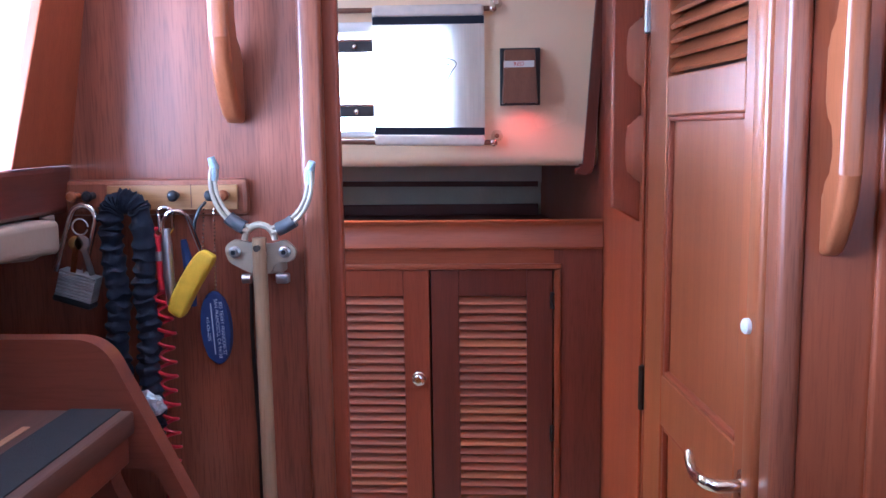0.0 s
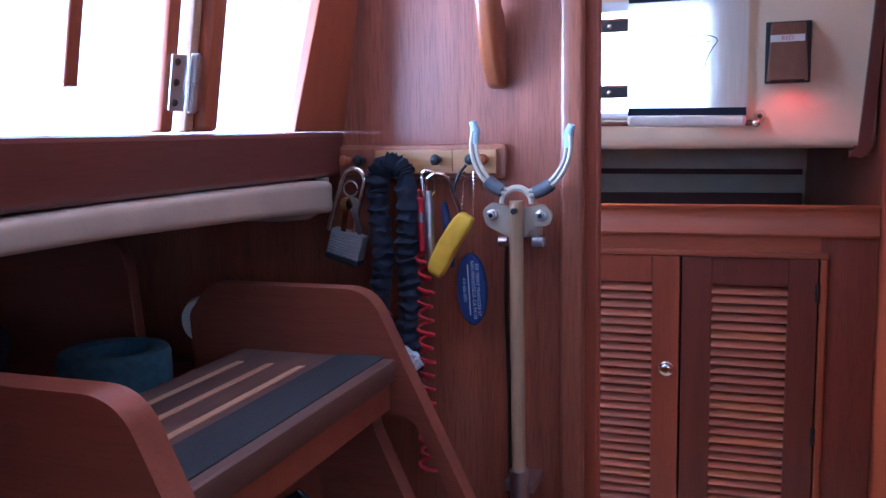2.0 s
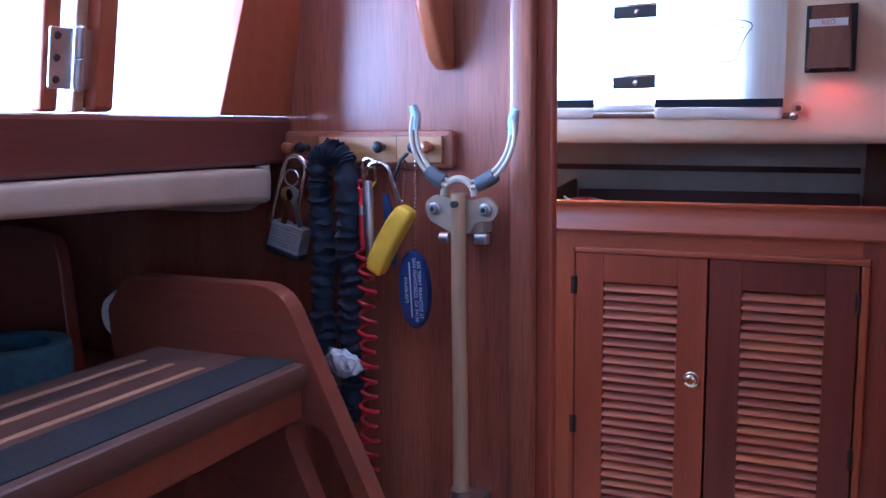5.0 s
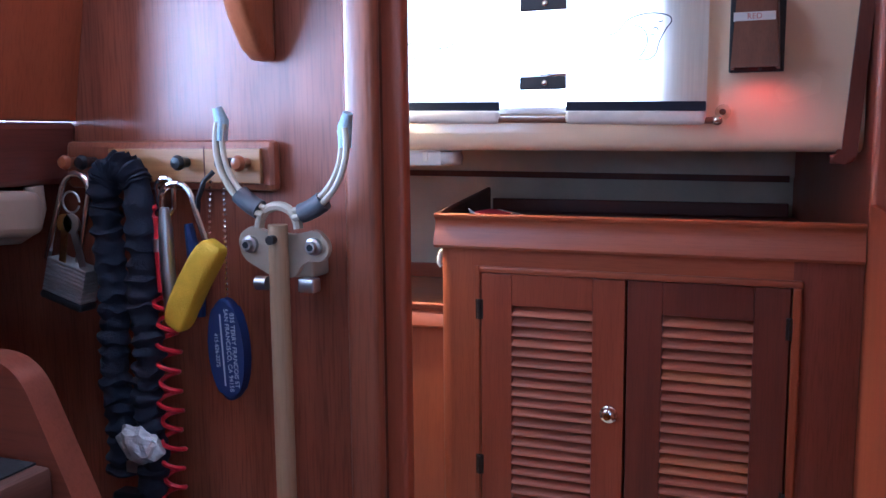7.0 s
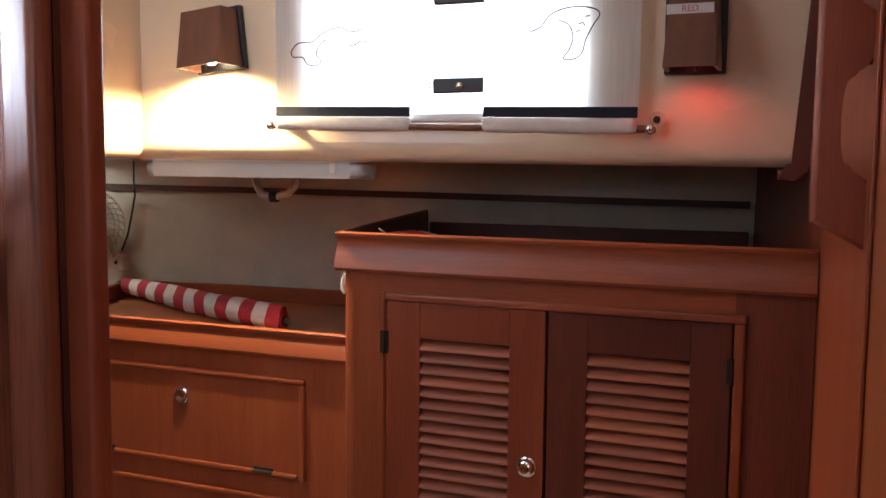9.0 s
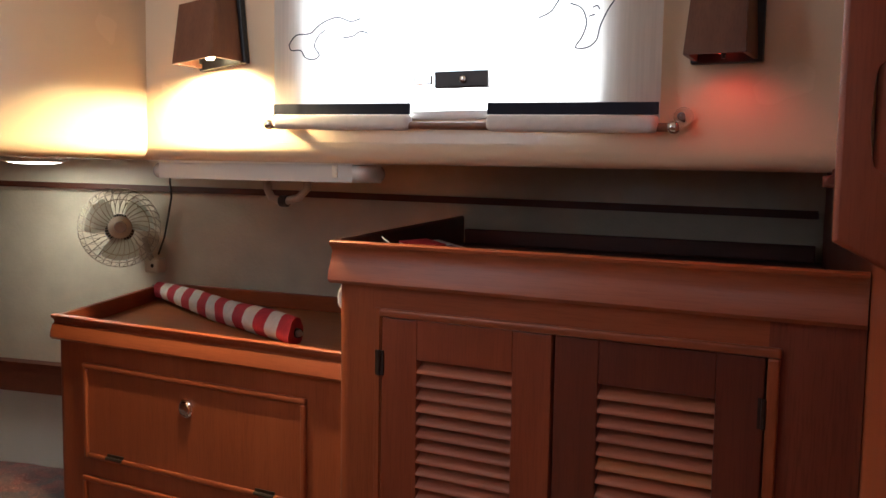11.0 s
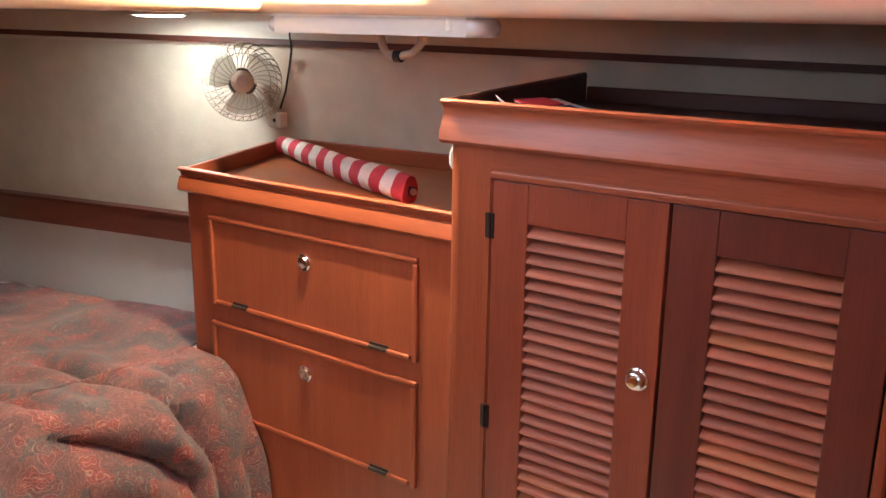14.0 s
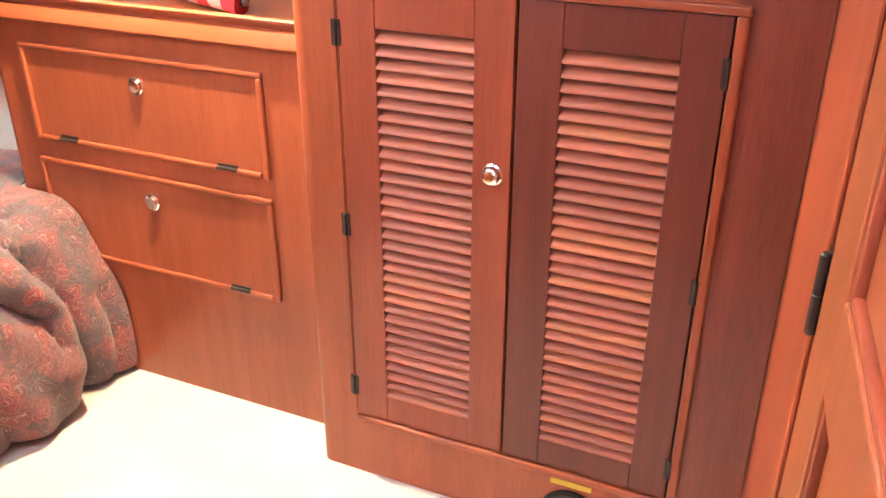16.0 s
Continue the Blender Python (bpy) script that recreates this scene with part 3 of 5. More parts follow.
def build_door():
    d = thing("louvered_door", (0.47, 1.55, 0), "varnished teak cabin door with louvres above two panels, closed", "door")
    M = WALL
    b = box(0.40, -0.03, 0.03, 0.515, 0.004, 1.79, 0.003)
    b = box(0.885, -0.03, 0.03, 0.953, 0.004, 1.79, 0.003, 2, b)
    b = box(0.515, -0.03, 0.745, 0.885, 0.004, 0.842, 0.003, 2, b)
    b = box(0.515, -0.03, 1.325, 0.885, 0.004, 1.395, 0.003, 2, b)
    b = box(0.515, -0.03, 1.69, 0.885, 0.004, 1.79, 0.003, 2, b)
    b = box(0.515, -0.03, 0.03, 0.885, 0.004, 0.14, 0.003, 2, b)
    part("door_frame", moved(b, M), WOOD_GOLD, d)
    part("panel", moved(box(0.51, -0.026, 0.838, 0.89, -0.009, 1.33), M), WOOD_GOLD, d)
    part("panel", moved(box(0.51, -0.026, 0.13, 0.89, -0.009, 0.75), M), WOOD_GOLD, d)
    for z0, z1 in ((0.842, 1.325), (0.14, 0.745)):
        bead = None
        for (u0, a, u1, c) in ((0.515, z0, 0.525, z1), (0.875, z0, 0.885, z1), (0.525, z0, 0.875, z0 + 0.01), (0.525, z1 - 0.01, 0.875, z1)):
            bead = box(u0, -0.01, a, u1, 0.001, c, 0.003, 2, bead)
        part("panel_bead", moved(bead, M), WOOD_DOOR, d)
    for i in range(11):
        z = 1.412 + i * 0.0255
        part("slat", moved(prism([(-0.026, z + 0.012), (-0.023, z + 0.017), (0.0, z - 0.006), (-0.003, z - 0.011)], "x", 0.515, 0.885), M), WOOD_GOLD, d)
    # dark sheet that stands in for the shade behind the slats
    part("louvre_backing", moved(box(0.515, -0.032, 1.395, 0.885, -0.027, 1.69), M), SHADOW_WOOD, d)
    for z in (0.78, 1.53):
        h = lathe([(-0.046, 0.004), (-0.044, 0.006), (-0.001, 0.006), (0.0, 0.0052), (0.001, 0.006), (0.044, 0.006), (0.046, 0.004)], (0.392, 0.008, z), "z", 10)
        h = box(0.372, 0.0005, z - 0.044, 0.412, 0.0035, z + 0.044, 0, 2, h)
        part("hinge", moved(h, M), BRONZE if z < 1 else STEEL, d)
    lever = tube([(0.935, 0.004, 0.80), (0.935, 0.045, 0.80), (0.925, 0.055, 0.80), (0.90, 0.058, 0.797), (0.875, 0.058, 0.793), (0.852, 0.056, 0.797), (0.838, 0.054, 0.806), (0.832, 0.053, 0.814)],
                 [0.010, 0.010, 0.0095, 0.009, 0.008, 0.0075, 0.007, 0.006], 12)
    handle = part("lever_handle", moved(lever, M), CHROME, d, "chrome lever handle")
    part("rose", moved(lathe([(0.0, 0.024), (0.006, 0.023), (0.009, 0.015)], (0.935, 0.004, 0.80), "y", 20), M), CHROME, handle)
    part("bumper", moved(lathe([(0.0, 0.011), (0.006, 0.011), (0.009, 0.007)], (0.972, 0.0225, 1.04), "y", 18), M), WHITE_PAINT, d, "white round door stop")


def handhold_board():
    """Fin that stands square off the wall, with hand slots cut in from the wall side."""
    out = [(0.062, 1.146), (0.062, 1.90), (0.0, 1.90)]
    for c in (1.645, 1.4535, 1.2615):
        for k in range(15):
            a = math.pi / 2 - math.pi * k / 14
            out.append((0.035 * abs(math.cos(a)) ** 0.6, c + 0.067 * math.copysign(abs(math.sin(a)) ** 0.8, math.sin(a))))
    out += [(0.0, 1.112)]
    b = prism(out, "x", 0.316, 0.342, 0.005, 3)
    return tagged(part("handhold_board", moved(b, WALL), WOOD_DOOR), "red teak handhold fin with hand slots on the bulkhead", "handrail")


def grab_rail(m, feet, label):
    """Upright wooden grab rail: a rounded grip on scalloped feet; local x along the wall, y out of it, z up."""
    top = feet[-1] + 0.04
    outer = [(0.0, 0.0), (0.012, 0.0), (0.026, 0.008), (0.045, 0.034), (0.060, 0.066), (0.067, 0.10), (0.067, top - 0.09), (0.06, top - 0.05), (0.045, top - 0.022), (0.022, top), (0.0, top)]
    inner = []
    for hi, lo in zip(reversed(feet[1:]), reversed(feet[:-1])):
        a, b = hi - 0.034, lo + 0.036
        inner += [(0.0, a), (0.02, a - 0.006), (0.037, a - 0.02), (0.044, a - 0.045), (0.044, b + 0.045), (0.037, b + 0.02), (0.02, b + 0.006), (0.0, b)]
    b = prism(outer + inner, "x", -0.0128, 0.0128, 0.009, 5)
    return tagged(part("grab_rail", moved(b, m), WOOD_GOLD), label, "grab rail", "grab rails")


build_door()
handhold_board()
# rails: one on the bulkhead, one on the passage post
grab_rail(Matrix(((1, 0, 0, -0.158), (0, -1, 0, 0.909), (0, 0, 1, 1.318), (0, 0, 0, 1))), (0.04, 0.23, 0.42), "golden varnished teak grab rail on the bulkhead")
grab_rail(Matrix(((1, 0, 0, 0.572), (0, -1, 0, 0.899), (0, 0, 1, 1.148), (0, 0, 0, 1))), (0.04, 0.215, 0.40, 0.585), "varnished teak grab rail beside the passage door")

# ---- tall cabinet with louvred doors ----
CAB = 1.95


def hinge_part(x, y, z, parent, h=0.042, flat=True):
    b = lathe([(-h / 2, 0.0028), (-h / 2 + 0.001, 0.0036), (h / 2 - 0.001, 0.0036), (h / 2, 0.0028)], (x, y - 0.004, z), "z", 8)
    b = box(x - 0.008, y - 0.003, z - h / 2, x + 0.008, y - 0.0005, z + h / 2, 0, 2, b)
    return part("hinge", b, BRONZE, parent)


def knob_part(x, y, z, parent, r=0.0145):
    k = part("knob", lathe([(0, r * 1.25), (-0.004, r * 1.25), (-0.006, r * 1.05), (-0.010, r * 1.0), (-0.016, r * 0.95), (-0.019, r * 0.7), (-0.0195, 0.0)], (x, y, z), "y", 24), CHROME, parent, "chrome push-button knob")
    part("button", lathe([(-0.0195, r * 0.55), (-0.022, r * 0.5), (-0.023, 0.0)], (x, y, z), "y", 16), BRASS, k)
    return k


def louvre_door(x0, x1, lx0, lx1, material, parent, hinge_x, seed, label):
    z0, z1, lz0, lz1 = 0.132, 0.962, 0.187, 0.896
    y0, y1 = CAB - 0.004, CAB + 0.022
    b = box(x0, y0, z0, lx0, y1, z1, 0.002)
    b = box(lx1, y0, z0, x1, y1, z1, 0.002, 2, b)
    b = box(lx0, y0 + 0.0006, z0, lx1, y1, lz0, 0.0015, 2, b)
    b = box(lx0, y0 + 0.0006, lz1, lx1, y1, z1, 0.0015, 2, b)
    d = part("door", b, material, parent, label)
    # dark sheet added so that the slat gaps read as shaded
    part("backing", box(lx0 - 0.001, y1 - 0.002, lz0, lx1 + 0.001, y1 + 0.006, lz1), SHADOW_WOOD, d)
    n = 33
    pitch = (lz1 - lz0) / n
    sm = bmesh.new()
    join(sm, prism([(CAB + 0.021, 0.0055), (CAB + 0.021, 0.0102), (CAB + 0.0005, -0.0026), (CAB - 0.0018, -0.0044), (CAB - 0.0028, -0.0070), (CAB - 0.0022, -0.0092), (CAB - 0.0002, -0.0098), (CAB + 0.002, -0.0088)], "x", lx0 - 0.003, lx1 + 0.003))
    finish(sm)
    me = bpy.data.meshes.new("slat")
    sm.to_mesh(me)
    sm.free()
    me.materials.append(WOOD_SLAT)
    for i in range(n):
        s = new("slat", me)
        s.location = (0, 0, lz0 + pitch * (i + 0.5) - 0.002)
        hang(s, d)
    for z in (0.885, 0.545, 0.199):
        hinge_part(hinge_x, CAB - 0.004, z, d)
    return d


def fiddle_profile(y, z0, z1):
    """Moulded front of a locker top: a swelling fascia with a rounded lip."""
    return [(y + 0.012, z0), (y - 0.006, z0), (y - 0.012, z0 + 0.006), (y - 0.010, z0 + 0.018), (y - 0.004, z0 + 0.034), (y + 0.002, z1 - 0.02),
            (y - 0.001, z1 - 0.012), (y - 0.007, z1 - 0.008), (y - 0.008, z1 - 0.003), (y - 0.004, z1), (y + 0.006, z1), (y + 0.012, z1 - 0.004)]


def build_tall_cabinet():
    c = thing("louvered_cabinet", (0.0, 2.2, 0), "tall varnished teak locker with two louvred doors", "cabinet")
    y = CAB
    part("stile", prism(round_off([(-0.397, y + 0.05), (-0.397, y + 0.0), (-0.306, y + 0.0), (-0.306, y + 0.02), (-0.38, y + 0.02), (-0.38, y + 0.05)], [0, 0.028, 0, 0, 0, 0]), "z", -0.02, 1.015), WOOD_V, c)
    part("stile", box(0.306, y, -0.02, 0.424, y + 0.02, 1.015), WOOD_STILE, c, "darker red stile")
    part("top_rail", box(-0.306, y, 0.962, 0.306, y + 0.02, 1.015), WOOD_X, c)
    part("base_panel", box(-0.306, y, -0.02, 0.306, y + 0.02, 0.13), WOOD_V, c)
    part("side_panel", box(-0.397, y + 0.05, -0.02, -0.38, 2.675, 1.015), WOOD_V, c)
    # bead moulding round the doors
    for nm, pts in (("bead", [(-0.306, 0.963, 0.324, 0.977)]), ("bead", [(0.306, 0.126, 0.322, 0.963)]), ("bead", [(-0.306, 0.114, 0.322, 0.128)]), ("bead", [(-0.318, 0.2, -0.308, 0.977)])):
        x0, z0, x1, z1 = pts[0]
        part(nm, box(x0, y - (0.010 if x0 > -0.31 else 0.003), z0, x1, y + 0.001, z1, 0.004 if x0 > -0.31 else 0.001, 3), WOOD_V if x1 - x0 < 0.1 else WOOD_X, c)
    dl = louvre_door(-0.303, -0.0025, -0.236, -0.067, WOOD_DOOR, c, -0.306, 1, "red teak door with pinkish louvres")
    # right door darker than the left: the locker's shaded side is in its colour
    dr = louvre_door(0.0025, 0.303, 0.071, 0.239, WOOD_DARK, c, 0.304, 2, "teak door with pinkish louvres, darkened for the shaded right side")
    # black sheet in place of the shade in the gaps round the doors
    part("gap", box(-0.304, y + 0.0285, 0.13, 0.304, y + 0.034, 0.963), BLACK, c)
    knob_part(-0.031, y - 0.0035, 0.685, dl)
    part("hook", tube([(-0.397, 1.985, 1.0), (-0.406, 1.982, 1.0), (-0.41, 1.98, 0.99), (-0.41, 1.98, 0.972), (-0.405, 1.98, 0.966)], 0.0045, 8), WHITE_PAINT, c, "small white hook")
    # base vent and label
    vent = part("vent", lathe([(0, 0.058), (-0.006, 0.058), (-0.009, 0.052), (-0.005, 0.046), (-0.004, 0.0)], (0.14, y, 0.028), "y", 28), BLACK, c, "round black vent")
    part("label_plate", box(0.098, y - 0.002, 0.094, 0.175, y, 0.107, 0.0008), LABEL_YELLOW, c, "yellow warning label")
    # tray top with moulded rail
    t = thing("locker_top", (0.0, 2.3, 1.01), "teak tray top with moulded fiddle rail on the tall locker", "countertop")
    part("fiddle_rail", prism(fiddle_profile(y - 0.004, 1.013, 1.086), "x", -0.405, 0.424), WOOD_X, t)
    side = prism([(-0.403 + (yy - y + 0.004) * 0.6, z) for yy, z in fiddle_profile(y - 0.004, 1.013, 1.086)], "y", y + 0.009, 2.675)
    for v in side.verts:
        v.co.x -= 0.165 * (v.co.y - y - 0.009)
        v.co.z += 0.012 * (v.co.y - y - 0.009) * (v.co.z > 1.05)
    # side rail, tray and back fiddle: shade under the deck is in the colour
    part("fiddle_rail", side, SHADOW_WOOD, t, "side rail with shade put into its dark colour")
    part("tray", prism([(-0.40, y + 0.009), (0.40, y + 0.009), (0.31, 2.675), (-0.515, 2.675)], "z", 1.016, 1.028), SHADOW_WOOD, t, "tray bottom with shade put into its dark colour")
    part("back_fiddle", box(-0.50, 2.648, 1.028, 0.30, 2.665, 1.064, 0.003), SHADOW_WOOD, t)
    return c


build_tall_cabinet()

# ---- low locker with drop fronts ----
LOW = 2.05


def drop_front(x0, x1, z0, z1, parent, knob_z):
    p = part("drop_front", box(x0 + 0.012, LOW - 0.003, z0 + 0.010, x1 - 0.012, LOW + 0.015, z1 - 0.012, 0.002), WOOD_V, parent)
    for a, b, c, d in ((x0, z1 - 0.012, x1, z1), (x0, z0, x0 + 0.012, z1 - 0.012), (x1 - 0.012, z0, x1, z1 - 0.012), (x0 + 0.012, z0 + 0.001, x1 - 0.02, z0 + 0.012)):
        part("bead", box(a, LOW - 0.009, b, c, LOW + 0.001, d, 0.0035, 3), WOOD_X if c - a > 0.1 else WOOD_V, p)
    b = lathe([(0, 0.019), (-0.004, 0.019), (-0.006, 0.016), (-0.004, 0.0145), (-0.009, 0.012), (-0.010, 0.0)], ((x0 + x1) / 2 - 0.001, LOW - 0.003, knob_z + 0.002), "y", 22)
    part("push_button", b, CHROME, p, "chrome push-button latch")
    for x in (x0 + 0.095, x1 - 0.10):
        h = tube([(x - 0.024, LOW - 0.008, z0 + 0.009), (x + 0.024, LOW - 0.008, z0 + 0.009)], 0.0042, 8)
        h = box(x - 0.024, LOW - 0.0055, z0 + 0.008, x + 0.024, LOW - 0.0025, z0 + 0.018, 0, 2, h)
        part("hinge", h, BRONZE, p)


def build_low_cabinet():
    c = thing("drop_front_locker", (-0.85, 2.3, 0), "low varnished teak locker with two drop fronts", "cabinet")
    part("front", prism(round_off([(-1.232, LOW + 0.05), (-1.232, LOW), (-0.395, LOW), (-0.395, LOW + 0.02), (-1.215, LOW + 0.02), (-1.215, LOW + 0.05)], [0, 0.018, 0, 0, 0, 0]), "z", -0.02, 0.815), WOOD_V, c)
    pts = [(-1.232, LOW + 0.05), (-1.45, 2.59), (-1.43, 2.6), (-1.215, LOW + 0.05)]
    part("side_panel", prism(pts, "z", -0.02, 0.815), WOOD_V, c)
    drop_front(-1.143, -0.532, 0.553, 0.769, c, 0.704)
    drop_front(-1.150, -0.534, 0.275, 0.511, c, 0.449)
    t = thing("low_locker_top", (-0.85, 2.3, 0.81), "teak tray top with moulded fiddle rail on the low locker", "countertop")
    part("fiddle_rail", prism(fiddle_profile(LOW - 0.004, 0.813, 0.87), "x", -1.238, -0.40), WOOD_X, t)
    side = prism([(LOW + 0.008, 0.813), (LOW + 0.008, 0.866), (2.6, 0.866), (2.6, 0.813)], "x", -0.008, 0.008, 0.003)
    sh = Matrix.Identity(4)
    sh[0][1], sh[0][3] = -0.40, -1.236 + 0.40 * (LOW + 0.008)
    part("fiddle_rail", moved(side, sh), WOOD_Y, t)
    part("tray", prism([(-1.23, LOW + 0.008), (-1.445, 2.59), (-0.40, 2.65), (-0.40, LOW + 0.008)], "z", 0.816, 0.826), WOOD_TRAY, t, "golden teak tray bottom")
    part("back_fiddle", prism([(-1.44, 2.575), (-1.44, 2.59), (-0.40, 2.665), (-0.40, 2.65)], "z", 0.826, 0.868, 0.003), WOOD_X, t)


build_low_cabinet()

# ---- berth ----


# creases of the bedspread as lines of (height up the end and over the top, y), with their depth
CREASES = [([(0.78, 1.77), (0.60, 1.79), (0.48, 1.825), (0.365, 1.874), (0.262, 1.912), (0.0, 1.917)], 0.034),
           ([(0.43, 1.58), (0.376, 1.70), (0.323, 1.785), (0.252, 1.845), (0.17, 1.858)], 0.036),
           ([(0.52, 1.925), (0.44, 1.885), (0.37, 1.874)], 0.022), ([(0.34, 1.40), (0.22, 1.55), (0.12, 1.66), (0.0, 1.70)], 0.026),
           ([(0.24, 1.99), (0.16, 2.0), (0.0, 1.99)], 0.016), ([(0.9, 1.45), (0.62, 1.6), (0.5, 1.62)], 0.02)]


def seg_distance(w, y, a, c):
    """Distance of the point (w, y) from the stretch between a and c."""
    dw, dy = c[0] - a[0], c[1] - a[1]
    f = min(1.0, max(0.0, ((w - a[0]) * dw + (y - a[1]) * dy) / (dw * dw + dy * dy)))
    return math.hypot(w - a[0] - f * dw, y - a[1] - f * dy)


def build_berth():
    b = thing("berth", (-1.8, 1.75, 0), "berth under a rumpled paisley bedspread reaching the sole", "bed")
    bm = bmesh.new()
    x0, x1, y0, y1, top = -2.88, -1.065, 1.3, 2.3, 0.425
    nx, ny = 170, 130
    grid = {}
    for i in range(nx + 1):
        for j in range(ny + 1):
            u, v = i / nx, j / ny
            # the last part of u falls down the end, the first part of v down the side
            du = max(0.0, (u - 0.78) / 0.22)
            dv = max(0.0, (0.24 - v) / 0.24)
            x = x0 + (x1 - x0) * min(1, u / 0.78)
            y = y0 + (y1 - y0) * max(0, (v - 0.24) / 0.76)
            far = 2.044 if x > -1.25 else 2.24 + 0.2 * (x + 1.25)
            y = y0 + (far - y0) * (y - y0) / (y1 - y0)
            drop = max(du, dv)
            z = top - 0.425 * drop
            edge = min(1, max(0, (x - (x1 - 0.11)) / 0.11))
            side = min(1, max(0, ((y0 + 0.14) - y) / 0.14))
            if drop <= 0:
                z -= 0.042 * (edge ** 2.4) + 0.042 * (side ** 2.4)
            else:
                z -= 0.042 * (1 - drop)
                wave = 0.03 * math.sin(9.5 * (y if du > dv else x) * 2 + 2.2 * noise.noise((x * 2, y * 2, 1.7)))
                flare = 0.085 * math.sin(2.3 * drop) + 0.6 * wave * drop
                if du >= dv:
                    x += flare
                if dv > du:
                    y -= flare
            f = noise.noise((x * 5.5, y * 5.5, z * 4)) * 0.02 + noise.noise((x * 13, y * 13 + 4, z * 11)) * 0.008
            z += f * (1 - 0.6 * min(1, drop * 6))
            x += f * 1.2 * min(1, drop * 6)
            # deep creases with puffed cloth on both sides; w runs up the end and on over the top
            w = top * (1 - drop) if drop > 0 else top + (x1 - x)
            push = 0.0
            for line, deep in CREASES:
                away = min(seg_distance(w, y, a, c) for a, c in zip(line, line[1:]))
                push += -deep * math.exp(-abs(away) / 0.014) + 0.55 * deep * math.exp(-((away - 0.055) / 0.04) ** 2)
            if du >= dv:
                lean_out = 1.0 if drop > 0 else edge ** 1.5
                x += push * lean_out
                z += push * (1 - lean_out) * 0.8
            z += 0.008 * math.sin(9 * y + 4.5 * x + 4 * noise.noise((x * 2.2, y * 2.2, 0))) * max(0, 1 - drop * 2)
            grid[i, j] = bm.verts.new((x, y, max(z, -0.015)))
    for i in range(nx):
        for j in range(ny):
            bm.faces.new((grid[i, j], grid[i + 1, j], grid[i + 1, j + 1], grid[i, j + 1]))
    part("bedspread", bm, PAISLEY, b, "rumpled rust-red paisley bedspread")
    part("mattress", box(-2.88, 1.36, 0.2, -1.2, 1.88, 0.33, 0.03), WHITE_PAINT, b)
    part("berth_base", box(-2.88, 1.4, -0.02, -1.25, 1.88, 0.2), WOOD_V, b)
    structure("berth_shelf", prism([(-2.9, 1.88), (-1.25, 2.02), (-1.25, 2.06), (-1.46, 2.57), (-2.0, 2.48), (-2.9, 2.28)], "z", 0.22, 0.25), WHITE_PAINT, "white painted shelf between berth and hull", "shelf")


build_berth()

# ---- curtains, port, lamps ----


def build_port():
    w = thing("window_1", (-0.205, 2.03, 1.325), "long opening port with a white frame", "window", "", "structure")
    b = None
    for x0, x1, z0, z1 in ((-0.515, -0.49, 1.29, 1.57), (0.045, 0.07, 1.29, 1.57), (-0.49, 0.045, 1.29, 1.305), (-0.49, 0.045, 1.545, 1.57)):
        b = box(x0, 2.0, z0, x1, 2.03, z1, 0.004, 2, b)
    part("window_frame", b, WHITE_PAINT, w)
    pane = part("pane", box(-0.495, 2.045, 1.303, 0.05, 2.05, 1.552), GLASS, w)
    pane.visible_shadow = False
    part("catch_plate", box(-0.274, 1.988, 1.346, -0.238, 1.999, 1.363, 0.002), CHROME, w, "chrome catch plate")
    for z in (1.355, 1.512):
        latch = part("latch", box(-0.232, 1.985, z - 0.016, -0.134, 2.0, z + 0.016, 0.003), BRONZE, w, "dark metal port hinge")
        part("bolt", lathe([(0, 0.006), (-0.004, 0.006), (-0.006, 0.003)], (-0.178, 1.985, z - 0.003), "y", 12), CHROME, latch)
        part("plate", box(-0.232, 1.982, z + 0.010, -0.134, 1.9845, z + 0.014), CHROME, latch)


def squiggle(parent, pts, name="drawn_outline"):
    """A thin drawn line on a curtain, smoothed."""
    fine = []
    k = len(pts)
    for i in range(k - 1):
        p0, p1, p2, p3 = (Vector(pts[max(0, min(k - 1, i + o))]) for o in (-1, 0, 1, 2))
        for s in range(6):
            f = s / 6
            fine.append(0.5 * (2 * p1 + (p2 - p0) * f + (2 * p0 - 5 * p1 + 4 * p2 - p3) * f * f + (3 * p1 - p0 - 3 * p2 + p3) * f ** 3))
    fine.append(Vector(pts[-1]))
    return part(name, sheer(tube([(p.x, 1.9795, p.y) for p in fine], 0.0011, 5)), DARK_INK, parent)


def curtain(x0, x1, outline, seed, dx, dz):
    c = thing("curtain", ((x0 + x1) / 2, 1.985, 1.28), "backlit cream cotton port curtain with navy bands and drawn outline", "curtain", "curtains over the port")
    bm = bmesh.new()
    nx, nz = 40, 14
    g = {}
    for i in range(nx + 1):
        for j in range(nz + 1):
            x, z = x0 + (x1 - x0) * i / nx, 1.30 + 0.29 * j / nz
            g[i, j] = bm.verts.new((x, 1.983 + 0.0016 * noise.noise((x * 30 + seed, z * 3, 0)), z))
    for i in range(nx):
        for j in range(nz):
            bm.faces.new((g[i, j], g[i + 1, j], g[i + 1, j + 1], g[i, j + 1]))
    part("cloth", sheer(bm), CURTAIN, c)
    for z0, z1, hz0, hz1 in ((1.3065, 1.3245, 1.280, 1.306), (1.564, 1.582, 1.5825, 1.609)):
        part("navy_band", sheer(box(x0 + 0.001, 1.9785, z0, x1 - 0.001, 1.9805, z1, 0.0008)), NAVY_BAND, c, "navy band")
        part("hem", sheer(box(x0, 1.971, hz0, x1, 1.993, hz1, 0.0095, 3)), HEM, c)
    for line in outline:
        squiggle(c, [(x + dx, z + dz) for x, z in line])
    return c


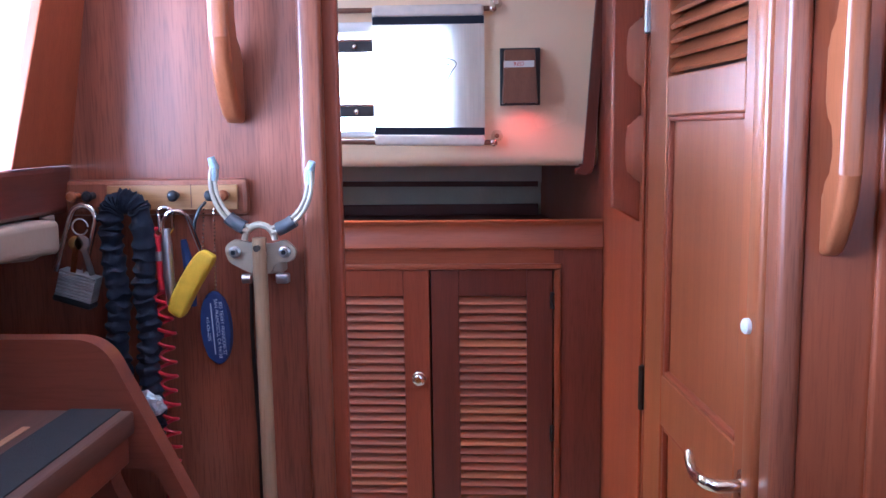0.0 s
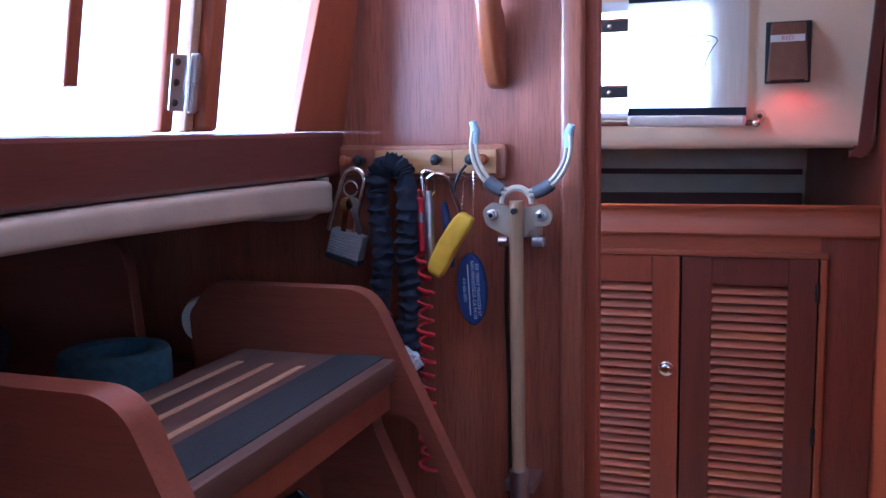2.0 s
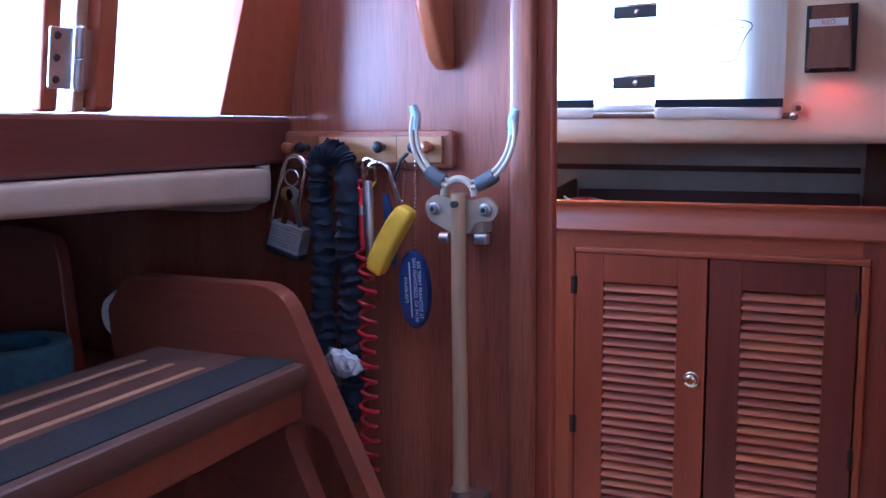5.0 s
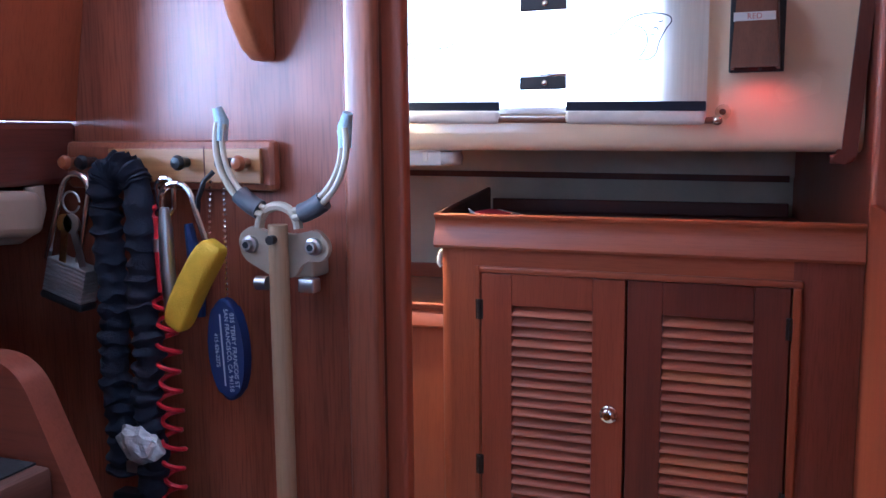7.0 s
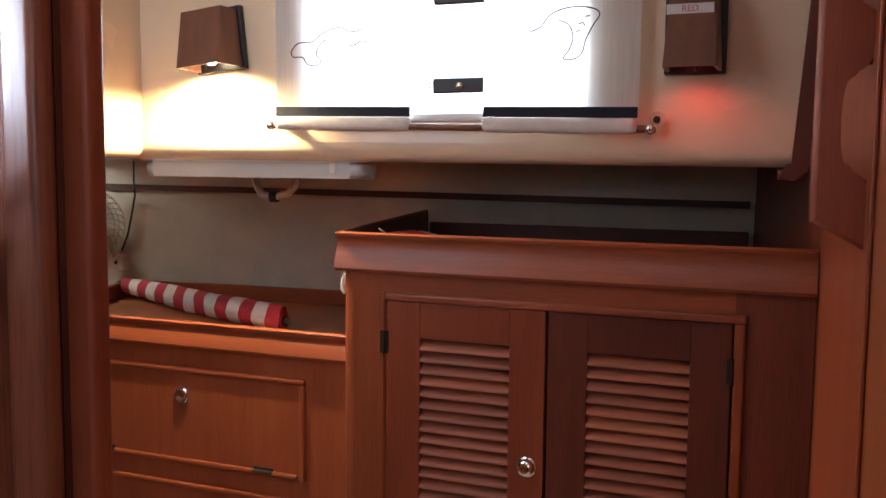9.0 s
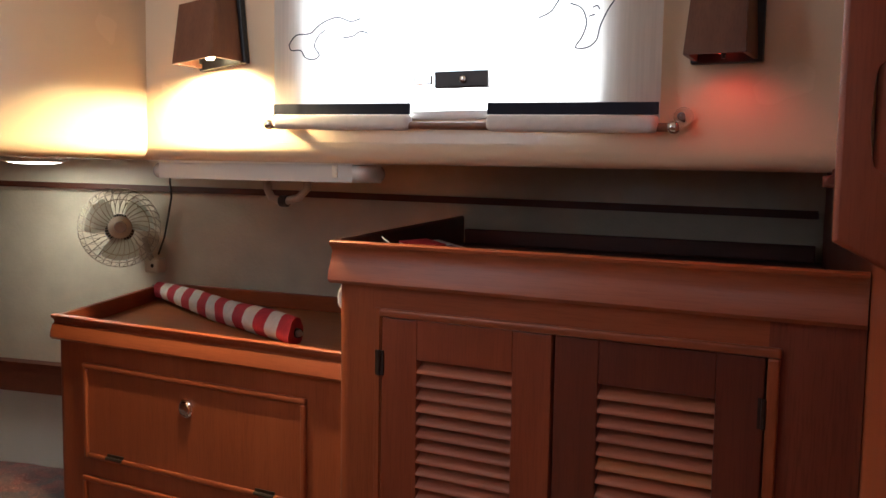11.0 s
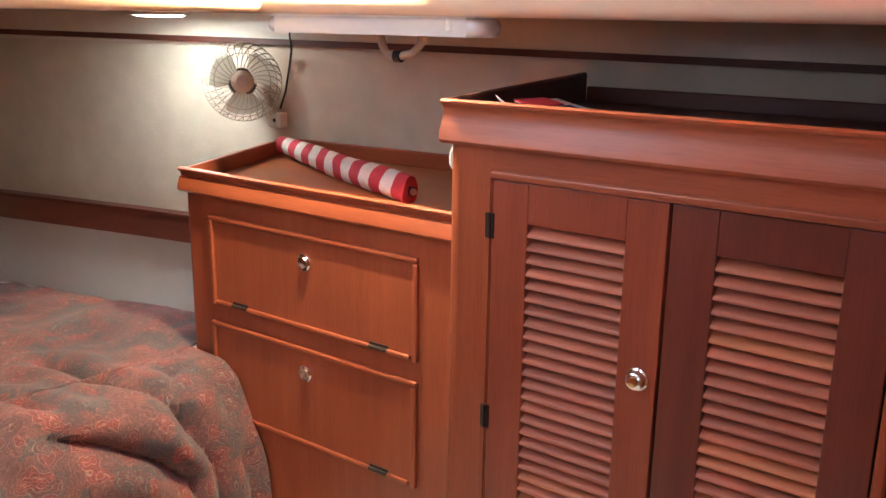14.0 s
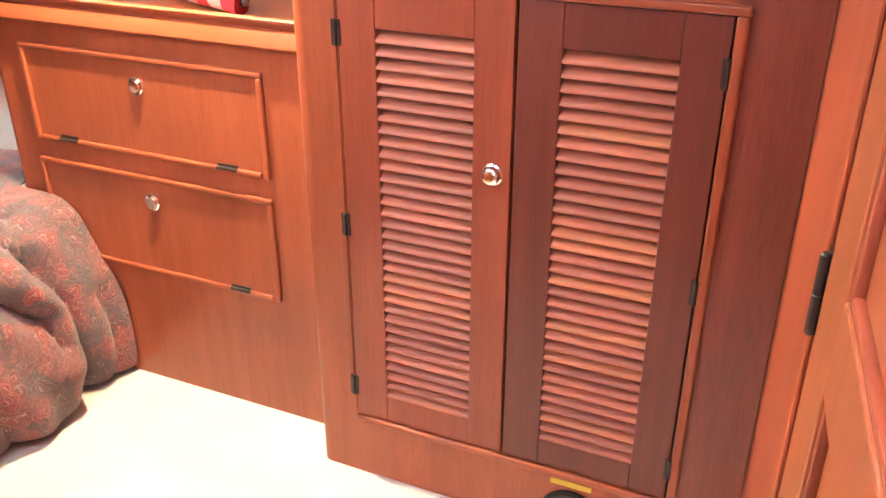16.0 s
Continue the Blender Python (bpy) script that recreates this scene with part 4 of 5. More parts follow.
def curtain_rod(z):
    r = thing("curtain_rod", (-0.2, 1.98, z), "thin brown curtain rod with chrome ball ends", "curtain rod", "curtain rods")
    rod = part("rod", sheer(tube([(-0.562, 1.982, z), (0.152, 1.982, z)], 0.0065, 10)), WOOD_SHADE, r)
    for x in (-0.568, 0.16):
        part("finial", sheer(lathe([(-0.010, 0.003), (-0.008, 0.007), (-0.003, 0.0095), (0.003, 0.0095), (0.008, 0.007), (0.010, 0.003)], (x, 1.982, z), "x", 14)), CHROME, r, "chrome ball end")
    for x in (-0.56, 0.168):
        part("bracket", sheer(lathe([(0.0, 0.014), (-0.005, 0.0145), (-0.012, 0.011), (-0.02, 0.006)], (x, 2.0095, z + 0.016), "y", 16)), CHROME, r, "chrome bracket")


build_port()
curtain(-0.556, -0.272, [[(-0.535, 1.425), (-0.52, 1.44), (-0.49, 1.442), (-0.475, 1.452), (-0.455, 1.462), (-0.43, 1.466), (-0.405, 1.458), (-0.385, 1.462)],
                         [(-0.535, 1.425), (-0.53, 1.415), (-0.51, 1.414), (-0.50, 1.402), (-0.483, 1.398), (-0.47, 1.405), (-0.48, 1.42), (-0.472, 1.437), (-0.458, 1.446)],
                         [(-0.42, 1.432), (-0.40, 1.434), (-0.385, 1.441), (-0.37, 1.437)]], 0, 0.014, 0.002)
curtain(-0.134, 0.139, [[(-0.08, 1.44), (-0.06, 1.448), (-0.045, 1.466), (-0.02, 1.476), (0.01, 1.478), (0.035, 1.472), (0.04, 1.462), (0.03, 1.448), (0.018, 1.425), (0.012, 1.404), (-0.002, 1.394), (-0.02, 1.395), (-0.01, 1.41), (-0.004, 1.43), (-0.012, 1.45), (-0.03, 1.458)],
                        [(0.005, 1.45), (0.012, 1.452), (0.016, 1.447)], [(0.0, 1.438), (0.009, 1.44)], [(0.016, 1.462), (0.024, 1.463)]], 7, 0.03, 0.008)
curtain_rod(1.2885)
curtain_rod(1.598)


def wall_lamp(x0, x1, z0, z1, name_text, bulb_mat, label, lean, taper):
    """Wedge-shaped wooden wall lamp on a black back plate, open below."""
    l = thing("wall_lamp", ((x0 + x1) / 2, 2.0, z0), label, "lamp", "wall lamps")
    xm = (x0 + x1) / 2
    tilt = Matrix.Translation((xm, 0, z0)) @ Matrix.Rotation(radians(lean), 4, "Y") @ Matrix.Translation((-xm, 0, -z0))
    part("back_plate", moved(box(x0 - 0.004, 1.995, z0 - 0.004, x1 + 0.006, 2.009, z1 + 0.008, 0.002), tilt), BLACK, l, "black back plate")
    b = bmesh.new()
    w = (x1 - x0) / 2
    rows = [(z0, 0.078, w), (z1, 0.048, w * taper)]
    vs = [[b.verts.new((xm + sx * hw, 1.994 - d, z)) for d, sx in ((0.0, -1), (dd, -0.93), (dd, 0.93), (0.0, 1))] for z, dd, hw in rows]
    inn = [[b.verts.new((xm + sx * (hw - 0.006), 1.994 - d, z)) for d, sx in ((0.0, -1), (dd - 0.006, -0.93), (dd - 0.006, 0.93), (0.0, 1))] for z, dd, hw in [(z0, 0.078, w), (z1 - 0.006, 0.048, w * taper)]]
    for i in range(3):
        b.faces.new((vs[0][i], vs[0][i + 1], vs[1][i + 1], vs[1][i]))
        b.faces.new((inn[0][i], inn[1][i], inn[1][i + 1], inn[0][i + 1]))
        b.faces.new((vs[0][i], inn[0][i], inn[0][i + 1], vs[0][i + 1]))
    b.faces.new(vs[1]), b.faces.new(inn[1][::-1])
    bmesh.ops.bevel(b, geom=[e for e in b.edges if abs(e.verts[0].co.z - e.verts[1].co.z) > 0.05], offset=0.0015, segments=2, affect="EDGES")
    part("shade", moved(b, tilt), WOOD_SHADE, l, "wedge-shaped brown teak shade")
    part("bulb", lathe([(-0.006, 0.006), (0.0, 0.011), (0.02, 0.013), (0.04, 0.010), (0.045, 0.004)], (xm, 1.965, z0 + 0.012), "z", 14), bulb_mat, l, "lit bulb")
    part("switch", lathe([(-0.008, 0.0025), (0.004, 0.0035)], (xm + 0.01, 1.93, z0 + 0.002), "z", 8), BLACK, l)
    if name_text:
        tag = part("name_strip", moved(box(-0.036, -0.0012, -0.008, 0.036, 0.0, 0.008), Matrix.Translation((xm - 0.003, 1.9355, z1 - 0.035)) @ Matrix.Rotation(radians(13), 4, "X")), PAPER, l, "white strip lettered in red")
        lettering("lettering", name_text, 0.014, Matrix.Translation((xm - 0.003, 1.934, z1 - 0.035)) @ Matrix.Rotation(radians(103), 4, "X"), RED_INK, tag)


wall_lamp(0.18, 0.268, 1.366, 1.492, "RED", RED_BULB, "teak wall lamp with red bulb on the cream cabin side", 0, 0.86)
wall_lamp(-0.743, -0.640, 1.397, 1.509, "", BULB, "lit teak wall lamp with warm bulb on the cream cabin side", -6, 0.97)


def tube_light():
    l = thing("fluorescent_light", (-0.69, 2.13, 1.22), "long white acrylic strip light under the side deck", "ceiling light")
    prof = round_off([(-0.94, 2.034), (-0.94, 2.124), (-0.385, 2.124), (-0.385, 2.034)], 0.035, 6)
    part("base", prism(prof, "z", 1.2145, 1.2215, 0.002), CREAM, l)
    prof2 = round_off([(-0.932, 2.039), (-0.932, 2.119), (-0.393, 2.119), (-0.393, 2.039)], 0.033, 6)
    part("diffuser", prism(prof2, "z", 1.182, 1.2143, 0.015, 5), DIFFUSER, l)
    part("end_cap", box(-0.47, 2.0375, 1.190, -0.457, 2.1205, 1.214, 0.002), CREAM, l)


def berth_light():
    l = thing("berth_light", (-1.66, 2.33, 1.22), "lit round berth lamp under the side deck", "ceiling light")
    part("rim", lathe([(0, 0.085), (-0.008, 0.083), (-0.010, 0.07)], (-1.66, 2.33, 1.222), "z", 28), CREAM, l)
    part("lens", lathe([(-0.0102, 0.07), (-0.014, 0.05), (-0.015, 0.0)], (-1.66, 2.33, 1.222), "z", 24), BERTH_BULB, l, "glowing lens")


tube_light()
berth_light()
tagged(part("hose", tube([(-0.722, 2.16, 1.221), (-0.721, 2.16, 1.185), (-0.714, 2.16, 1.158), (-0.695, 2.15, 1.143), (-0.667, 2.155, 1.139), (-0.637, 2.16, 1.146), (-0.619, 2.165, 1.165), (-0.617, 2.165, 1.221)], 0.0085, 10), BUFF),
       "grey looped hose hanging under the side deck", "hose")
tagged(part("hose_clip", lathe([(-0.008, 0.012), (0.008, 0.012)], (-0.669, 2.155, 1.139), "x", 14), BLACK), "small black clip round the hose", "clip")


def fan():
    f = thing("cabin_fan", (-1.45, 2.56, 0.93), "small cream cabin fan with wire guard on the hull side", "fan")
    m = look((-1.504, 2.48, 1.031), (0.2, 1.0, 1.25))
    # local z points back, away from the room; the guard opens towards -z
    R = 0.111
    for k in range(30):
        a = 2 * math.pi * k / 30
        pts = []
        for s in range(9):
            q = s / 8
            r = 0.03 + (R - 0.03) * math.sin(q * math.pi / 2)
            z = -0.045 * math.cos(q * math.pi / 2)
            pts.append((r * math.cos(a + 0.55 * q), r * math.sin(a + 0.55 * q), z))
        for s in range(1, 6):
            q = s / 5
            pts.append(((R - 0.05 * q * q) * math.cos(a + 0.55), (R - 0.05 * q * q) * math.sin(a + 0.55), 0.05 * q))
        part("guard_wire", moved(tube(pts, 0.0015, 4), m), BUFF, f)
    for r, z in ((R, 0.0), (0.078, -0.033), (R - 0.012, 0.027)):
        part("guard_ring", moved(tube([(r * math.cos(2 * math.pi * k / 40), r * math.sin(2 * math.pi * k / 40), z) for k in range(40)], 0.0015, 5, None, True), m), BUFF, f)
    cap = part("badge", moved(lathe([(-0.052, 0.0), (-0.051, 0.022), (-0.046, 0.031), (-0.040, 0.032)], (0, 0, 0), "z", 24), m), CREAM, f)
    part("badge_centre", moved(lathe([(-0.0545, 0.0), (-0.0535, 0.016), (-0.05, 0.017)], (0, 0, 0), "z", 18), m), ZINC, cap)
    for k in range(3):
        b = bmesh.new()
        a0 = k * math.pi * 2 / 3 + 0.5
        ring = []
        for r in (0.022, 0.048, 0.074, 0.094):
            wd = 0.5 + 2.5 * (r / 0.094) * (1.25 - r / 0.094)
            ring.append([b.verts.new((r * math.cos(a0 + wd * s), r * math.sin(a0 + wd * s), 0.012 - 0.018 * s)) for s in (-0.5, -0.17, 0.17, 0.5)])
        for p, q in zip(ring, ring[1:]):
            for j in range(3):
                b.faces.new((p[j], p[j + 1], q[j + 1], q[j]))
        bmesh.ops.solidify(b, geom=list(b.faces), thickness=0.0018)
        part("blade", moved(b, m), SMOKE, f, "smoky plastic blade")
    part("motor", moved(lathe([(0.01, 0.02), (0.02, 0.04), (0.07, 0.042), (0.085, 0.03), (0.09, 0.0)], (0, 0, 0), "z", 20), m), BLACK, f, "black motor housing")
    part("bracket", tube([(-1.478, 2.545, 1.0), (-1.474, 2.56, 0.95), (-1.474, 2.575, 0.925)], 0.008, 8), BUFF, f)
    base = part("base", box(-1.499, 2.562, 0.896, -1.447, 2.60, 0.940, 0.007, 3), CREAM, f)
    part("screw", lathe([(0.0, 0.006), (-0.0015, 0.005), (-0.002, 0.0)], (-1.466, 2.562, 0.918), "y", 12), BLACK, base)
    part("cable", tube([(-1.464, 2.585, 0.95), (-1.44, 2.585, 1.0), (-1.424, 2.585, 1.06), (-1.41, 2.585, 1.12), (-1.405, 2.575, 1.16), (-1.40, 2.57, 1.22)], 0.0028, 6), BLACK, f)


fan()

# ---- things on the lockers ----


def furled_flag():
    f = thing("furled_flag", (-1.1, 2.42, 0.83), "rolled red and white striped flag lying on the low locker", "flag")
    a, b = Vector((-1.405, 2.525, 0.858)), Vector((-0.685, 2.215, 0.855))
    d = (b - a).normalized()
    up = Vector((0, 0, 1))
    side = d.cross(up).normalized()
    n, k = 15, 28
    for s in range(n):
        bm = bmesh.new()
        rings = []
        for t in range(5):
            q = (s + t / 4) / n
            c = a.lerp(b, q)
            r = 0.025 + 0.011 * math.sin(min(1, q * 1.15) * math.pi * 0.62) ** 1.2
            ring = []
            for j in range(k):
                w = 2 * math.pi * j / k
                rr = r * (1 + 0.10 * noise.noise((math.cos(w) * 1.5, math.sin(w) * 1.5, q * 6)) + 0.05 * math.sin(3 * w + q * 9))
                tilt = math.cos(w) * 0.028
                p = c + side * math.cos(w) * rr + up * (math.sin(w) * rr * 0.86) + d * tilt
                p.z = max(p.z, 0.8275)
                ring.append(bm.verts.new(p))
            rings.append(ring)
        for p, q in zip(rings, rings[1:]):
            for j in range(k):
                bm.faces.new((p[j], p[(j + 1) % k], q[(j + 1) % k], q[j]))
        if s in (0, n - 1):
            bm.faces.new(rings[0] if s == 0 else rings[-1])
        part("stripe", bm, STRIPE_RED if s % 2 == 0 else STRIPE_WHITE, f)
    part("staff", tube([a - d * 0.03, b + d * 0.012], 0.011, 10), BLACK, f)
    part("staff_tip", tube([b + d * 0.005, b + d * 0.02], [0.011, 0.006], 10), STEEL, f)


furled_flag()


def papers():
    p = thing("papers", (-0.25, 2.12, 1.03), "loose white, red and blue leaflets in the locker tray", "papers")
    m = Matrix.Translation((-0.26, 2.15, 1.053)) @ Matrix.Rotation(radians(-14), 4, "Z") @ Matrix.Rotation(radians(9), 4, "Y")
    part("leaflet", moved(box(-0.11, -0.05, -0.001, 0.14, 0.06, 0.001), m), PAPER, p)
    part("leaflet", moved(box(-0.105, -0.058, 0.003, -0.055, 0.02, 0.006), m), STRIPE_RED, p, "red leaflet")
    part("leaflet", moved(box(-0.05, -0.054, 0.0025, 0.0, 0.03, 0.0045), m), BLUE, p, "blue leaflet")
    part("card", moved(box(-0.02, -0.008, -0.001, 0.02, 0.008, 0.001), Matrix.Translation((-0.345, 2.04, 1.075)) @ Matrix.Rotation(radians(-35), 4, "X") @ Matrix.Rotation(radians(30), 4, "Y")), PAPER, p)
    part("rest", box(-0.37, 2.05, 1.0285, -0.13, 2.25, 1.045, 0.003), PAPER, p)


papers()

# ---- companionway ladder ----


def build_ladder():
    l = thing("companionway_ladder", (-0.25, 0.5, 0), "satin mahogany companionway ladder with rounded side panels", "ladder")
    outer = round_off([(-0.43, -0.02), (-0.495, 1.05), (-0.465, 1.089), (-0.255, 1.089), (0.03, 0.50), (0.05, -0.02)], [0, 0.02, 0.03, 0.05, 0.1, 0], 8)

    def side(y0, y1, hole, soft_edge=0.008):
        bm = bmesh.new()
        vs = [bm.verts.new((x, y0, z)) for x, z in outer]
        edges = [bm.edges.new((vs[i], vs[(i + 1) % len(vs)])) for i in range(len(vs))]
        for h in hole:
            hs = [bm.verts.new((x, y0, z)) for x, z in h]
            edges += [bm.edges.new((hs[i], hs[(i + 1) % len(hs)])) for i in range(len(hs))]
        bmesh.ops.triangle_fill(bm, use_beauty=True, use_dissolve=False, edges=edges)
        faces = list(bm.faces)
        res = bmesh.ops.extrude_face_region(bm, geom=faces)
        for v in res["geom"]:
            if isinstance(v, bmesh.types.BMVert):
                v.co.y = y1
        rim = [e for e in bm.edges if len(e.link_faces) == 2 and e.calc_face_angle(0) > 1.2 and abs(e.verts[0].co.y - e.verts[1].co.y) < 1e-5]
        bmesh.ops.bevel(bm, geom=rim, offset=soft_edge, segments=4, affect="EDGES", profile=0.5)
        return bm
    holes = [round_off([(-0.262, 0.945), (-0.205, 0.945), (-0.125, 0.78), (-0.125, 0.70), (-0.15, 0.70)], [0.03, 0.025, 0.03, 0.02, 0.02], 5),
             round_off([(-0.40, 0.86), (-0.33, 0.88), (-0.27, 0.76), (-0.38, 0.74)], 0.03, 5)]
    part("side_panel", side(0.70, 0.725, holes), WOOD_LADDER, l)
    part("side_panel", side(0.279, 0.309, [], 0.011), WOOD_LADDER, l)
    for x, z in ((-0.222, 1.012), (-0.095, 0.72), (0.02, 0.43)):
        w = 0.20
        t = part("tread", box(x - w, 0.31, z - 0.026, x, 0.699, z, 0.004, 2), WOOD_WORN, l, "worn wooden tread")
        part("grip_strip", box(x - 0.070, 0.312, z, x - 0.014, 0.697, z + 0.0015), GRIT, t, "black non-slip strip")
        for dx in (0.165, 0.127, 0.088):
            part("inlay", box(x - dx - 0.004, 0.36, z, x - dx + 0.004, 0.64, z + 0.001), WOOD_HOLLY, t, "pale inlay strip")
        part("nosing", box(x - 0.02, 0.31, z - 0.06, x - 0.008, 0.699, z - 0.0265, 0.003), WOOD_LADDER, t)
    part("pad", lathe([(-0.009, 0.026), (0.0, 0.030), (0.009, 0.026)], (-0.483, 0.712, 1.040), "y", 24), CREAM, l, "white round pad at the back edge")


build_ladder()
tagged(part("black_hose", tube([(-0.434, 0.80, 0.758), (-0.428, 0.80, 0.776), (-0.41, 0.80, 0.788), (-0.395, 0.80, 0.778), (-0.388, 0.80, 0.75), (-0.394, 0.80, 0.715), (-0.42, 0.80, 0.70), (-0.434, 0.80, 0.70)], 0.0065, 10), BLACK),
       "black hose looping out of the casing behind the ladder", "hose")
sponge = bmesh.new()
bmesh.ops.create_icosphere(sponge, subdivisions=3, radius=0.024)
for v in sponge.verts:
    v.co = Vector((v.co.x * 1.2, v.co.y * 0.9, v.co.z * 0.8)) * (1 + 0.3 * noise.noise(v.co * 60)) + Vector((-0.462, 0.64, 0.949))
tagged(part("sponge", sponge, SPONGE), "small tan sponge beside the foam roll", "sponge")
cloth = bmesh.new()
bmesh.ops.create_icosphere(cloth, subdivisions=4, radius=0.11)
for v in cloth.verts:
    n = noise.noise(v.co * 22) + 0.5 * noise.noise(v.co * 50)
    v.co = Vector((v.co.x * 1.0, v.co.y * 1.35, v.co.z * 0.75)) * (1 + 0.22 * n) + Vector((-0.74, 0.47, 1.01))
tagged(part("bundled_cloth", cloth, NAVY_BAND), "dark blue crumpled cloth bundle on the ledge", "cloth")
foam = thing("foam_roll", (-0.52, 0.56, 0.93), "hollow roll of faded blue foam on the ledge", "foam roll")
part("roll", lathe([(0.0, 0.055), (0.005, 0.06), (0.098, 0.06), (0.104, 0.057), (0.105, 0.046), (0.102, 0.039), (0.03, 0.036), (0.028, 0.0)], (-0.505, 0.575, 0.931), "z", 40), TEAL, foam)


def companionway_leaf():
    w = thing("window_2", (-0.42, 0.4, 1.27), "open companionway leaf with teak stiles and steel hinge", "window", "", "structure")
    lean = Matrix.Identity(4)
    lean[0][2], lean[0][3] = 0.16, -0.16 * 1.2
    part("stile", moved(box(-0.436, 0.551, 1.269, -0.42, 0.571, 1.82, 0.003), lean), WOOD_V, w)
    part("stile", moved(box(-0.425, 0.597, 1.269, -0.40, 0.622, 1.82, 0.005), lean), WOOD_V, w)
    # teak strip made pale: the daylight on it is in the colour
    part("stile_edge", moved(box(-0.428, 0.584, 1.269, -0.414, 0.5965, 1.82, 0.002), lean), WOOD_HOLLY, w, "teak edge of the stile, daylight put into its pale colour")
    h = lathe([(-0.03, 0.004), (-0.028, 0.005), (-0.001, 0.005), (0.0, 0.0042), (0.001, 0.005), (0.028, 0.005), (0.03, 0.004)], (-0.408, 0.583, 1.318), "z", 10)
    h = box(-0.416, 0.553, 1.290, -0.4135, 0.58, 1.346, 0.001, 1, h)
    h = box(-0.411, 0.586, 1.290, -0.4085, 0.618, 1.346, 0.001, 1, h)
    hp = part("hinge", moved(h, lean), STEEL, w, "steel butt hinge")
    for yy, xx in ((0.561, -0.4135), (0.609, -0.4085)):
        for zz in (1.298, 1.318, 1.338):
            part("screw", moved(lathe([(0, 0.004), (0.002, 0.003)], (xx, yy, zz), "x", 8), lean), BRONZE, hp)
    tagged(part("hanging_batten", moved(prism([(0.419, 1.309), (0.435, 1.309), (0.449, 1.82), (0.433, 1.82)], "x", -0.44, -0.422, 0.002), lean), WOOD_V), "narrow teak batten hanging in the companionway", "batten")


companionway_leaf()

# ---- peg rack and what hangs from it ----
RACK_Y = 0.909


def peg_rack():
    r = thing("peg_rack", (-0.26, 0.90, 1.23), "wooden peg rack with pale inset and turned pegs on the bulkhead", "peg rack")
    part("board", box(-0.383, 0.896, 1.203, -0.145, RACK_Y, 1.249, 0.006, 2), WOOD_POST, r)
    part("inset", box(-0.325, 0.891, 1.2105, -0.157, 0.8955, 1.2415, 0.001), WOOD_PINE, r, "pale pine inset")
    part("inset_joint", box(-0.2165, 0.8905, 1.213, -0.2155, 0.8912, 1.243), SHADOW_WOOD, r)
    for x, black in ((-0.365, False), (-0.345, True), (-0.235, True), (-0.188, True), (-0.171, False), (-0.29, True)):
        b = lathe([(0, 0.0045), (-0.012, 0.0045), (-0.014, 0.0062), (-0.018, 0.0072), (-0.022, 0.005), (-0.023, 0.0)], (x, 0.8955, 1.229), "y", 16)
        part("peg", b, BLACK if black else WOOD_GOLD, r)


peg_rack()


def arc(cx, cz, r, a0, a1, y, n=14):
    return [(cx + r * math.cos(radians(a0 + (a1 - a0) * i / n)), y, cz + r * math.sin(radians(a0 + (a1 - a0) * i / n))) for i in range(n + 1)]


def padlock():
    p = thing("padlock", (-0.36, 0.87, 1.09), "laminated steel padlock with long open shackle hanging from a peg", "padlock")
    tilt = Matrix.Translation((-0.338, 0.873, 1.215)) @ Matrix.Rotation(radians(16), 4, "Y") @ Matrix.Translation((0.338, -0.873, -1.215))
    sh = [(-0.361, 0.873, 1.13), (-0.361, 0.873, 1.2)] + arc(-0.345, 1.2, 0.016, 180, 0, 0.873) + [(-0.329, 0.873, 1.2), (-0.329, 0.873, 1.128)]
    sh[0] = (-0.366, 0.873, 1.125)
    part("shackle", moved(tube(sh, 0.0037, 10), tilt), CHROME, p, "shiny steel shackle")
    for i in range(9):
        part("plate", moved(box(-0.357, 0.862, 1.098 + i * 0.0038, -0.309, 0.884, 1.1013 + i * 0.0038, 0.0012), tilt), DULL, p)
    part("bumper", moved(box(-0.3585, 0.861, 1.090, -0.3075, 0.885, 1.0978, 0.003), tilt), BLACK, p, "black base bumper")
    ring = tube([(q[0], q[1] - 0.004, q[2]) for q in arc(-0.352, 1.192, 0.010, 0, 340, 0.873, 18)], 0.0011, 6)
    k = part("key_ring", ring, STEEL, p)
    for dx, ang, mm in ((-0.004, 10, BRASS), (0.004, -14, STEEL)):
        b = lathe([(-0.0012, 0.0095), (0.0012, 0.0095)], (0, 0, 0), "y", 18)
        b = box(-0.0035, -0.001, -0.042, 0.0035, 0.001, -0.008, 0, 2, b)
        part("key", moved(b, Matrix.Translation((-0.352 + dx, 0.864, 1.172)) @ Matrix.Rotation(radians(ang), 4, "Y")), mm, k)


padlock()


